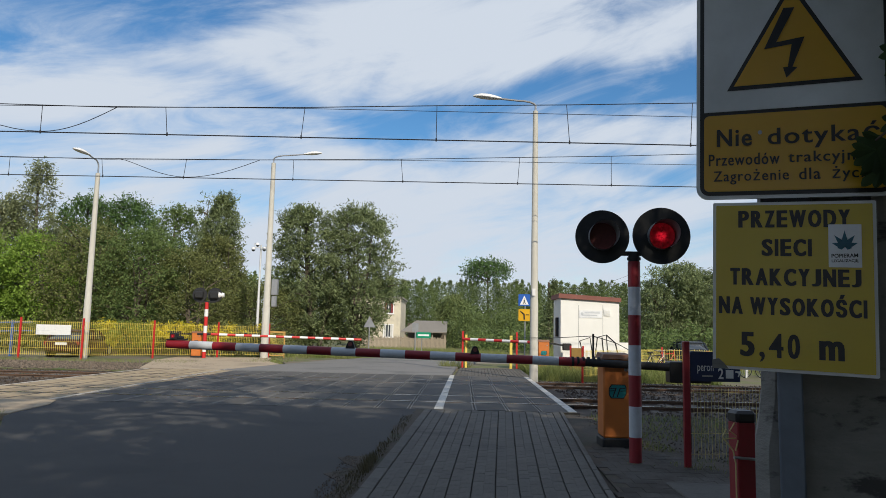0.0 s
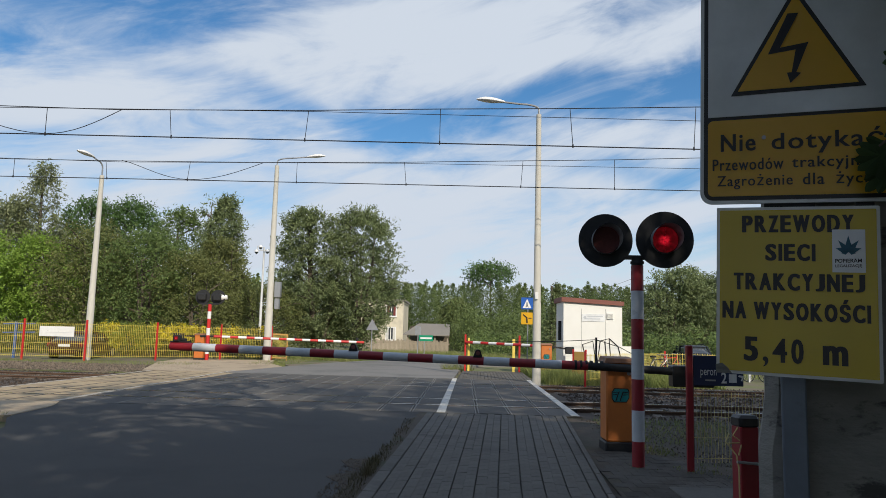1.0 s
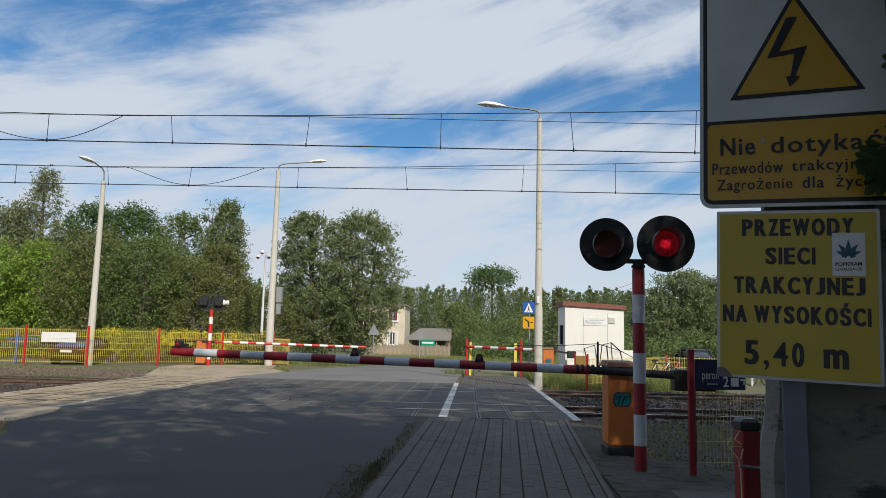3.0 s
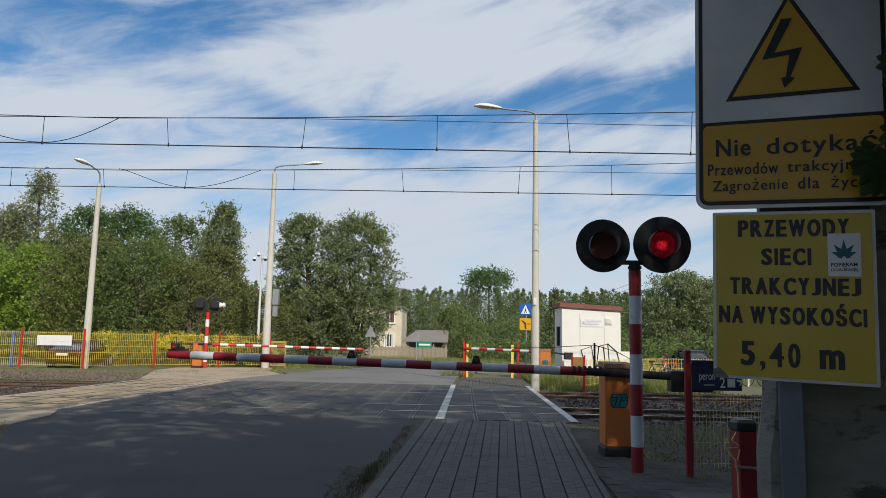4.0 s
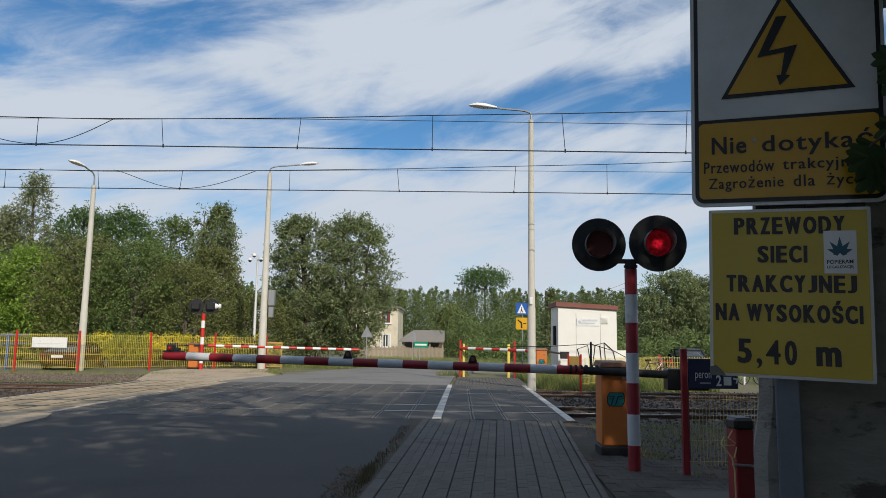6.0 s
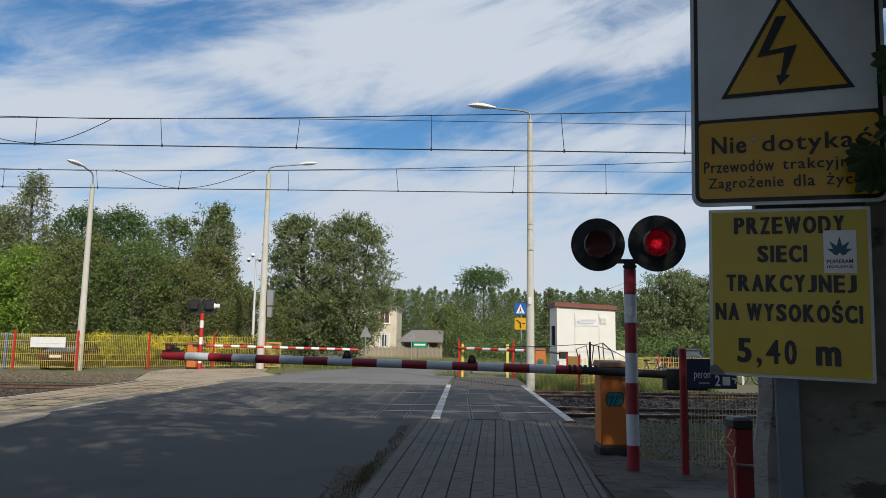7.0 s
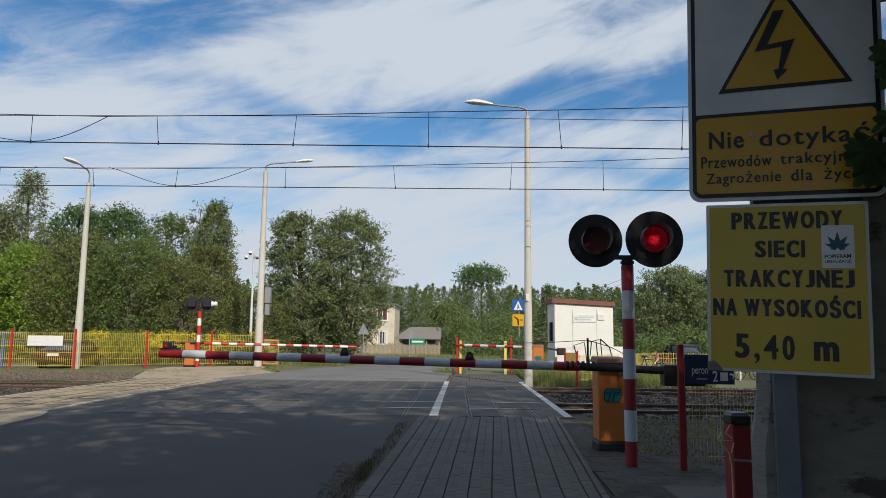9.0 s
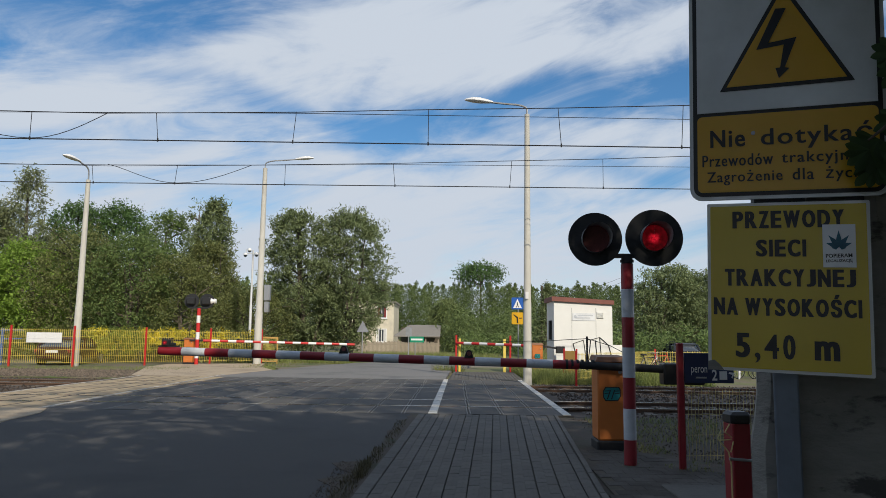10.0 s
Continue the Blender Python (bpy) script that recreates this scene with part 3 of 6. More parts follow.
def blink_lamp(parent, x, z, r, y=0.0):
    """A lit lens and an added dark disc before it, turned to imitate flashing."""
    part("lit_lens", Shape().plate(circle(x, z, r), y, y + 0.02), LENS_ON, parent, "glowing red lens")
    blade = new("lens_shutter", Shape().plate(circle(0, 0, r * 1.02), -0.0004, 0.0004).mesh("lens_shutter", LENS_OFF))
    blade.parent = parent
    blade.location = (x, y - 0.012, z)
    tagged(blade, "added dark red disc that stands in for the unlit lens")
    return blade


def mast(t, bands, r, matr, matw):
    for i, (a, b) in enumerate(zip(bands, bands[1:])):
        part("band", Shape().tube([(0, 0, a), (0, 0, b)], r, 20), matr if i % 2 == 0 else matw, t, "red painted band" if i % 2 == 0 else "white painted band")


signal = thing("crossing_signal", 2.105, 8.55, 0, 0, "red and white striped mast with two round black red-light signals", "railway signal")
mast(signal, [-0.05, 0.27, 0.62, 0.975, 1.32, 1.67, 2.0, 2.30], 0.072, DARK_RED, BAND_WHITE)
part("mast_cap", Shape().tube([(0, 0, 2.30), (0, 0, 2.40)], 0.066, 16).tube([(0, 0, 2.32), (0, 0, 2.35)], 0.08, 16), SOOT, signal, "black clamp collar")
HEAD = pose(0, 0, 0, 0, 0, -2)
part("crossbar", Shape().beam((-0.3, 0.03, 2.40), (0.3, 0.03, 2.40), 0.05, 0.05).tube([(-0.28, 0.03, 2.38), (-0.34, 0.03, 2.56)], 0.02, 8).tube([(0.26, 0.03, 2.38), (0.31, 0.03, 2.58)], 0.02, 8), SOOT, signal, at=HEAD)
for x, z, r in ((-0.37, 2.595, 0.318), (0.325, 2.615, 0.338)):
    head = part("backing_disc", Shape().plate(circle(x, z, r, 48), -0.012, 0.012), SOOT, signal, "round matt black backing disc", at=HEAD)
    body = Shape().tube([(x, 0.01, z), (x, 0.16, z)], [0.17, 0.13], 24)
    part("lamp_housing", body, SOOT, head)
    hood = Shape()
    for s in range(40):
        a0, a1 = 2 * math.pi * s / 40, 2 * math.pi * (s + 1) / 40
        depth = [0.05 + 0.2 * max(0.0, 0.5 + 0.5 * math.sin(a + 0.6)) ** 0.8 for a in (a0, a1)]
        for ra in (0.168, 0.164):
            hood.add([(x + ra * math.cos(a0), -0.01, z + ra * math.sin(a0)), (x + ra * math.cos(a1), -0.01, z + ra * math.sin(a1)),
                      (x + ra * math.cos(a1), -0.01 - depth[1], z + ra * math.sin(a1)), (x + ra * math.cos(a0), -0.01 - depth[0], z + ra * math.sin(a0))], [(0, 1, 2, 3)])
    part("hood", hood, HOOD, head, "sheet-metal hood, grey for the skylight on its inside")
    BLADES.append(blink_lamp(head, x, z, 0.155, -0.02))


# ---- barriers ----
def arm(t, a, b, n, r, first, red, white, tail):
    """A striped boom from its tip a to b, and a dark tail from b on to tail."""
    a, b = Vector(a), Vector(b)
    for i in range(n):
        p, q = a + (b - a) * i / n, a + (b - a) * (i + 1) / n
        part("boom_band", Shape().tube([p, q], r, 16), red if (i + first) % 2 == 0 else white, t, "red band" if (i + first) % 2 == 0 else "white band")
    if tail:
        part("boom_tail", Shape().tube([b, tail], r * 0.82, 14), SOOT, t, "dark steel boom tail")


def drive_box(t, w, d, h, badge=True):
    part("skirt", Shape().box(-w / 2 - 0.015, w / 2 + 0.015, -d / 2 - 0.015, d / 2 + 0.015, -0.1, 0.09, 0.02), SOOT, t, "dirty black base")
    part("housing", Shape().box(-w / 2, w / 2, -d / 2, d / 2, 0.09, h - 0.08, 0.02), ORANGE, t, "orange painted steel housing")
    lid = Shape().add([(-w / 2 - 0.03, -d / 2 - 0.03, h - 0.08), (w / 2 + 0.03, -d / 2 - 0.03, h - 0.08), (w / 2 + 0.03, d / 2 + 0.03, h - 0.08), (-w / 2 - 0.03, d / 2 + 0.03, h - 0.08),
                       (-w / 2, -d / 2, h - 0.02), (w / 2, -d / 2, h - 0.02), (w / 2, d / 2, h), (-w / 2, d / 2, h)],
                      [(3, 2, 1, 0), (4, 5, 6, 7), (0, 1, 5, 4), (1, 2, 6, 5), (2, 3, 7, 6), (3, 0, 4, 7)])
    part("lid", lid, LID, t, "sloping dirty brown-orange lid")
    if badge:
        y, c = -d / 2 - 0.004, h * 0.58
        eight = lambda u, v: [(-u, c - v * 0.5), (-u, c + v * 0.45), (-u * 0.72, c + v), (u * 0.86, c + v), (u, c + v * 0.6), (u, c - v * 0.35), (u * 0.7, c - v), (-u * 0.75, c - v)]
        rim = part("badge_rim", Shape().plate(eight(0.117, 0.092), y, y + 0.01), SIGN_BLACK, t, "black rim of the badge")
        part("badge", Shape().plate(eight(0.105, 0.08), y - 0.003, y), TEAL, rim, "teal painted badge")
        s = Shape()
        for x0 in (-0.025, 0.03):
            s.plate([(x0 - 0.045, c - 0.07), (x0 - 0.03, c - 0.07), (x0 + 0.012, c + 0.05), (x0 - 0.003, c + 0.05)], y - 0.006, y - 0.003)
        for z0 in (0.0, 0.032):
            s.plate([(-0.1, c + z0), (-0.045 + z0 * 0.4, c + z0 + 0.006), (-0.045 + z0 * 0.4, c + z0 + 0.016), (-0.1, c + z0 + 0.01)], y - 0.006, y - 0.003)
            s.plate([(0.035 + z0 * 0.2, c + z0), (0.1, c + z0 + 0.006), (0.1, c + z0 + 0.016), (0.035 + z0 * 0.2, c + z0 + 0.01)], y - 0.006, y - 0.003)
        part("badge_marks", s, SIGN_BLACK, rim)
    part("lock", Shape().tube([(w * 0.3, -d / 2 - 0.015, h * 0.82), (w * 0.3, -d / 2 + 0.01, h * 0.82)], 0.025, 12), STEEL, t)


box_near = thing("barrier_drive", 2.175, 9.98, 0, 0, "orange steel barrier drive box with a sloping lid", "barrier drive", "barrier drives")
drive_box(box_near, 0.37, 0.42, 1.2)
part("cable", Shape().tube([(-1.3, 2.5, 1.36), (-0.7, 1.0, 1.38), (-0.29, -0.05, 1.42), (0.0, -0.15, 1.33), (0.2, -0.22, 1.22)], 0.005, 5), SOOT, box_near, "thin slack black cable")
part("cable_rod", Shape().tube([(-0.29, -0.05, 1.0), (-0.29, -0.05, 1.45)], 0.014, 8), SOOT, box_near, "thin black upright rod")

barrier = thing("barrier_boom", 2.16, 9.72, 1.05, 0, "lowered barrier boom with red and white bands toned darker for shade", "barrier")
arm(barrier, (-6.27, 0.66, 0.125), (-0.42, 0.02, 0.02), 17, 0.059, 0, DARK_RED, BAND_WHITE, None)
tail = Shape().tube([(-0.42, 0.02, 0.02), (0.2, -0.02, 0.0), (0.75, -0.06, -0.02)], 0.052, 14)
for k in range(6):
    tail.tube([(-0.6 + 0.07 * k, 0.03, 0.03), (-0.57 + 0.07 * k, 0.03, 0.03)], 0.064, 12)
part("boom_tail", tail, SOOT, barrier, "dark steel boom tail")
part("counterweight", Shape().box(0.66, 1.2, -0.12, 0.1, -0.215, 0.06, 0.015), BLACK, barrier, "black block counterweight")
part("hinge_bolt", Shape().tube([(0.17, -0.12, -0.01), (0.17, -0.02, -0.01)], 0.022, 12), STEEL, barrier)
for x, y, z in ((-3.60, 0.375, 0.135), (-1.88, 0.18, 0.10)):
    lampb = part("boom_lamp", Shape().plate([(x - 0.065, z - 0.01), (x - 0.05, z + 0.04), (x - 0.034, z + 0.08), (x - 0.016, z + 0.098), (x + 0.016, z + 0.098), (x + 0.034, z + 0.08), (x + 0.05, z + 0.04), (x + 0.065, z - 0.01)], y - 0.045, y + 0.045), SOOT, barrier, "small black boom lamp")
    BLADES.append(blink_lamp(lampb, x, z + 0.05, 0.028, y - 0.053))
tiplamp = part("tip_lamp", Shape().box(-6.28, -6.0, 0.62, 0.72, 0.18, 0.2).box(-6.23, -6.13, 0.6, 0.72, 0.19, 0.285, 0.012).box(-6.13, -6.05, 0.63, 0.7, 0.2, 0.24, 0.01), SOOT, barrier, "black tip lamp on a bracket")
part("lit_lens", Shape().plate(circle(-6.18, 0.24, 0.03), 0.592, 0.604), LENS_ON, tiplamp, "glowing red tip lens")

# far barrier over the road
box_far = thing("barrier_drive", -12.55, 35.4, 0, 0, "orange barrier drive box beside the far mast", "barrier drive", "barrier drives")
drive_box(box_far, 0.46, 0.42, 1.28)
part("counterweight", Shape().box(-1.35, -0.85, -0.1, 0.15, 1.0, 1.28, 0.02).beam((-0.9, 0, 1.14), (-0.2, 0, 1.14), 0.07, 0.07), BLACK, box_far, "black counterweight on its arm")
far_boom = thing("barrier_boom", -12.2, 35.2, 1.15, 0, "thin lowered barrier boom with red and white bands", "barrier", "far barriers")
arm(far_boom, (7.45, 1.85, -0.12), (0.35, 0.0, 0.0), 19, 0.062, 0, RED, WHITE, (-0.3, -0.02, 0.0))
for k in (0.2, 3.2, 5.4):
    part("boom_lamp", Shape().box(7.3 - k - 0.06, 7.3 - k + 0.06, 1.78 - k * 0.25, 1.9 - k * 0.25, -0.05, 0.1, 0.02), SOOT, far_boom)
far_signal = thing("crossing_signal", -12.12, 35.15, 0, 0, "red and white mast with signal lamps seen from behind", "railway signal")
mast(far_signal, [-0.08, 0.3, 0.62, 1.2, 1.55, 2.0, 2.35, 2.7][:8], 0.09, RED, WHITE)
for x in (-0.37, 0.37):
    disc = part("backing_disc", Shape().plate(circle(x, 3.05, 0.36, 32), -0.02, 0.02), SOOT, far_signal, "round black backing disc")
    part("lamp_housing", Shape().box(x - 0.2, x + 0.2, -0.22, 0.0, 2.88, 3.22, 0.04), SOOT, disc)
part("hood", Shape().tube([(0.45, 0.05, 3.06), (0.8, 0.1, 3.06)], [0.19, 0.1], 16), WHITE, far_signal, "pale hood edge")
part("crossbar", Shape().beam((-0.4, 0, 2.72), (0.4, 0, 2.72), 0.08, 0.08), SOOT, far_signal)

# footway barrier
box_path = thing("barrier_drive", 3.57, 29.35, 0, 0, "orange barrier drive box beside the white hut", "barrier drive", "barrier drives")
drive_box(box_path, 0.43, 0.4, 1.27)
part("counterweight", Shape().box(0.78, 1.12, -0.1, 0.15, 0.86, 1.14, 0.02).beam((0.2, 0, 1.14), (0.8, 0, 1.06), 0.07, 0.07), BLACK, box_path, "black counterweight on its arm")
path_boom = thing("barrier_boom", 3.35, 29.25, 1.15, 0, "short barrier boom with red and white bands over the footway", "barrier", "far barriers")
arm(path_boom, (-2.97, 2.4, 0.06), (-0.05, 0.0, 0.0), 9, 0.06, 0, RED, WHITE, (0.3, 0.1, 0.0))
for x, y in ((0.36, 31.7), (2.68, 31.4)):
    g = thing("gate_post", x, y, 0, 0, "red post with a yellow post beside it", "post", "posts beside the footway")
    part("red_post", Shape().box(-0.04, 0.04, -0.04, 0.04, -0.1, 1.55, 0.01), RED, g)
    part("yellow_post", Shape().box(0.1 if x < 1 else -0.3, 0.2 if x < 1 else -0.18, 0.05, 0.12, -0.1, 1.4, 0.01), YELLOW_WIRE, g)


# ---- street lamps ----
def street_lamp(x, y, h, reach, rise, r0, r1, turn, label):
    t = thing("street_lamp", x, y, 0, turn, label, "street lamp", "street lamps")
    part("pole", Shape().tube([(0, 0, -0.2), (0, 0, 2.6), (0, 0, 2.62), (0, 0, h)], [r0, r0 * 0.93, r0 * 0.86, r1], 12), POLE_CONC, t, "tapered pale concrete pole")
    pts = [(0, 0, h - 0.1), (0, 0, h + rise * 0.45)] + [(-reach * 0.35 * (1 - math.cos(a)), 0, h + rise * 0.45 + rise * 0.4 * math.sin(a)) for a in (0.4, 0.8, 1.2, 1.57)] + [(-reach * 0.72, 0, h + rise)]
    part("bracket", Shape().tube(pts, 0.035, 8), STEEL, t, "curved steel bracket")
    hx, hz = -reach * 0.72, h + rise
    s = Shape()
    rings = [(0.1, 0.06, 0.05), (-0.08, 0.1, 0.09), (-0.35, 0.16, 0.13), (-0.62, 0.16, 0.12), (-0.85, 0.08, 0.06), (-0.92, 0.02, 0.02)]
    k = len(s.v)
    seg = 12
    for dx, w, hh in rings:
        for i in range(seg):
            a = 2 * math.pi * i / seg
            s.v.append((hx + dx * 0.95, w * math.cos(a), hz - dx * 0.08 + hh * math.sin(a) * (1.0 if math.sin(a) > 0 else 0.45)))
    for i in range(len(rings) - 1):
        for j in range(seg):
            s.f.append((k + i * seg + j, k + i * seg + (j + 1) % seg, k + (i + 1) * seg + (j + 1) % seg, k + (i + 1) * seg + j))
    s.f.append(tuple(range(k, k + seg)))
    part("luminaire", s, WHITE, t, "white shell-shaped luminaire")
    return t


lamp_r = street_lamp(2.6, 23.9, 9.0, 1.75, 0.42, 0.14, 0.085, 0, "concrete street lamp with a white luminaire beside the footway")
part("notice", Shape().plate([(-0.08, 2.72), (-0.08, 2.95), (0.02, 2.95), (0.02, 2.72)], -0.175, -0.165), WHITE, lamp_r, "small white paper notice")
street_lamp(-16.68, 32.6, 8.45, 0.85, 0.75, 0.165, 0.1, 70, "concrete street lamp behind the yellow fence")
lamp_m = street_lamp(-9.65, 36.9, 10.1, 2.3, 0.5, 0.2, 0.11, 180, "concrete street lamp at the far barrier")
part("meter_box", Shape().box(-0.55, -0.22, -0.15, 0.1, 3.2, 4.0, 0.02).box(-0.5, -0.25, -0.12, 0.08, 2.6, 3.15, 0.02), STEEL, lamp_m, "grey meter box")

camera_mast = thing("camera_mast", -11.75, 43, 0, 0, "slim grey steel mast with small watch cameras", "mast")
part("pole", Shape().tube([(0, 0, -0.2), (0, 0, 3.2), (0, 0, 3.22), (0, 0, 6.5)], [0.085, 0.08, 0.065, 0.05], 12), PALE_POLE, camera_mast)
part("crossarm", Shape().beam((-0.5, 0, 6.32), (0.5, 0, 6.32), 0.05, 0.05).tube([(-0.42, 0, 6.32), (-0.42, 0, 6.55), (-0.3, 0, 6.6)], 0.02, 6).tube([(0.42, 0, 6.32), (0.42, 0, 6.55), (0.3, 0, 6.6)], 0.02, 6), PALE_POLE, camera_mast)
for x, z in ((-0.46, 6.22), (-0.22, 6.5), (0.2, 6.24), (0.46, 6.22)):
    eye = part("watch_camera", Shape().tube([(x, 0, z + 0.13), (x, 0, z + 0.07), (x, 0, z - 0.02)], [0.05, 0.11, 0.12], 12), WHITE, camera_mast, "small white camera housing")
    part("dome", Shape().tube([(x, 0, z - 0.02), (x, 0, z - 0.09), (x, 0, z - 0.13)], [0.11, 0.08, 0.02], 12), GLASS, eye, "dark glass dome")


# ---- overhead line ----
def overhead(y, contact, carrier, spare, drops, loop, label):
    """Contact wire, carrying wire and spare wire as x, z points; droppers at x; a sagging jumper."""
    t = thing("overhead_line", 0, y, 0, 0, label, "overhead wire", "overhead wires")

    def height(points, x):
        return float(np.interp(x, [p[0] for p in points], [p[1] for p in points]))

    part("contact_wire", Shape().tube([(x, 0, z) for x, z in contact], 0.013, 6), BLACK, t, "thick black contact wire")
    part("messenger_wire", Shape().tube([(x, 0, z) for x, z in carrier], 0.010, 6), BLACK, t, "upper black wire")
    part("auxiliary_wire", Shape().tube([(x, 0.02, z) for x, z in spare], 0.007, 6), BLACK, t, "thin second wire")
    side = -2.6 if y < 18 else 2.6
    for x in (-59, 59):
        zc, zm = height(contact, x), height(carrier, x)
        part("mast", Shape().tube([(x, side, -0.3), (x, side, 8.6)], [0.2, 0.14], 10).beam((x, side, zm + 0.1), (x, 0, zm + 0.02), 0.08, 0.08).beam((x, side, zc), (x, 0, zc + 0.01), 0.06, 0.06), POLE_CONC, t, "concrete line mast with its bracket")
    for i, x in enumerate(drops):
        zc, zm, slip = height(contact, x), height(carrier, x), (0.0, 0.07, -0.06)[i % 3]
        part("dropper", Shape().tube([(x, 0, zm + 0.01), (x + slip, 0, zc)], 0.008, 6).tube([(x + slip, 0, zc - 0.03), (x + slip, 0, zc + 0.05)], 0.018, 6), BLACK, t, "short dropper wire")
    x0, x1, x2 = loop
    zm, zc = height(carrier, x1), height(contact, x1) + 0.02
    pts = [(x0 + (x1 - x0) * k / 8, 0.01, zm - (zm - zc) * math.sin(math.pi / 2 * k / 8) ** 1.3) for k in range(9)]
    pts += [(x1 + (x2 - x1) * k / 8, 0.01, zc + (height(carrier, x2) - zc) * (1 - math.cos(math.pi / 2 * k / 8))) for k in range(1, 9)]
    part("loop_wire", Shape().tube(pts, 0.009, 6), BLACK, t, "sagging jumper wire")


overhead(16.1, [(-60, 6.0), (-9.6, 5.83), (2.5, 5.79), (60, 5.6)], [(-60, 7.4), (-10.7, 6.49), (-8, 6.45), (-3.5, 6.52), (-0.5, 6.61), (2.5, 6.68), (5.3, 6.77), (60, 8.2)], [(-60, 7.1), (-10.7, 6.46), (-3.5, 6.5), (5.35, 6.45), (60, 6.1)],
         (-9.66, -6.78, -3.55, -0.51, 2.46, 5.33), (-12.2, -9.66, -7.92), "black overhead contact line over the near track")
overhead(21.7, [(-60, 6.0), (0, 6.01), (60, 6.0)], [(-60, 7.4), (-13.9, 6.56), (-10.5, 6.57), (-6.1, 6.61), (-1.75, 6.71), (1.9, 6.83), (4.7, 6.92), (7.2, 7.03), (60, 8.2)], [(-60, 7.2), (-10.5, 6.54), (-1.75, 6.68), (7.2, 6.7), (60, 6.4)],
         (-13.89, -11.02, -8.38, -5.06, -1.75, 1.89, 4.68, 8.2), (-10.53, -8.38, -6.1), "black overhead contact line over the far track")

# ---- mast with the two traction-wire signs ----
SIGN_POSE = (1.03, 2.9, 0, -22.35)
LEAN = pose(0, 0, 0, 0, 1.3, 0)
mast_conc = thing("concrete_mast", *SIGN_POSE, "thick stained concrete mast with a steel channel bolted on", "mast")
# stepped, tapered concrete shaft: wide foot, narrower upper part
foot = Shape()
for rows in ([(0.13, 0.76, 0.10, 0.6, -0.2), (0.135, 0.75, 0.10, 0.6, 0.98), (0.142, 0.735, 0.105, 0.58, 1.03), (0.148, 0.715, 0.112, 0.56, 1.06), (0.155, 0.7, 0.115, 0.55, 1.11), (0.165, 0.68, 0.12, 0.53, 1.2), (0.18, 0.64, 0.13, 0.5, 3.2)],):
    vs = []
    for x0, x1, y0, y1, z in rows:
        c = 0.05
        vs += [(x0 + c, y0, z), (x1 - c, y0, z), (x1, y0 + c, z), (x1, y1 - c, z), (x1 - c, y1, z), (x0 + c, y1, z), (x0, y1 - c, z), (x0, y0 + c, z)]
    fs = [tuple(range(8))[::-1], tuple(range(8 * (len(rows) - 1), 8 * len(rows)))]
    for i in range(len(rows) - 1):
        fs += [(8 * i + j, 8 * i + (j + 1) % 8, 8 * (i + 1) + (j + 1) % 8, 8 * (i + 1) + j) for j in range(8)]
    foot.add(vs, fs)
MAST_CONC = material("stained_mast", (0.19, 0.185, 0.17), 0.9, second=(0.26, 0.25, 0.23), scale=6, spot=(0.07, 0.067, 0.064), spot_scale=4.5, spot_cut=(0.56, 0.64), bump=0.6, bump_scale=30, stretch=(1, 1, 2.2))
part("shaft", foot, MAST_CONC, mast_conc, "stained grey concrete shaft")
part("channel", Shape().box(0.222, 0.31, 0.03, 0.095, -0.1, 2.95, 0.006), GREY_BLUE, mast_conc, "grey-blue steel channel")

plate = thing("height_sign", *SIGN_POSE, "yellow sign with black letters giving the wire height", "sign")
P = lambda x, z: (x + 0.022 * (z - 1.62), z - 0.032 * (x - 0.28) - 0.003)


def tilted(outline):
    return [P(x, z) for x, z in outline]


part("backing", Shape().plate(tilted(rounded(-0.002, 0.568, 1.286, 1.944, 0.006)), 0.0, 0.012), WHITE, plate, "white painted rim")
part("face", Shape().plate(tilted(rounded(0.010, 0.556, 1.298, 1.932, 0.004)), -0.003, 0.0), LEMON, plate, "yellow face")
for body, x0, x1, z0, z1, bold, fat in (("PRZEWODY", 0.092, 0.482, 1.843, 1.910, 0.02, 0.003), ("SIECI", 0.176, 0.352, 1.731, 1.797, 0.02, 0.003), ("TRAKCYJNEJ", 0.062, 0.515, 1.616, 1.682, 0.02, 0.003),
                                        ("NA WYSOKOŚCI", 0.02, 0.532, 1.502, 1.569, 0.02, 0.003), ("5", 0.098, 0.150, 1.339, 1.433, 0.02, 0.0035), (",", 0.166, 0.186, 1.339, 1.433, 0.0, 0.0),
                                        ("4", 0.200, 0.251, 1.339, 1.431, 0.008, 0.002), ("0", 0.265, 0.308, 1.339, 1.431, 0.008, 0.003), ("m", 0.372, 0.456, 1.341, 1.413, 0.02, 0.0035)):
    ob = capitals(body, x0, x1, z0, z1, -0.0045, SIGN_BLACK, plate, bold, fat)
    for v in ob.data.vertices:
        x, z = P(v.co.x, v.co.z)
        v.co.x, v.co.z = x, z
sticker = part("sticker", Shape().plate(tilted([(0.408, 1.69), (0.408, 1.853), (0.518, 1.853), (0.518, 1.69)]), -0.0062, -0.0052), SIGN_WHITE, plate, "small white sticker with a blue-green leaf")
leaf7 = Shape()
for a, ln in ((90, 0.062), (52, 0.055), (128, 0.055), (18, 0.045), (162, 0.045), (-12, 0.025), (192, 0.025)):
    ca, sa = math.cos(radians(a)), math.sin(radians(a))
    c0 = (0.462, 1.768)
    pts = [(0, 0), (ln * 0.45, 0.009), (ln, 0), (ln * 0.45, -0.009)]
    leaf7.plate(tilted([(c0[0] + u * ca - w * sa, c0[1] + u * sa + w * ca) for u, w in pts]), -0.0075, -0.0066)
part("leaf_print", leaf7, material("leaf_print", (0.03, 0.13, 0.2), 0.5), sticker)
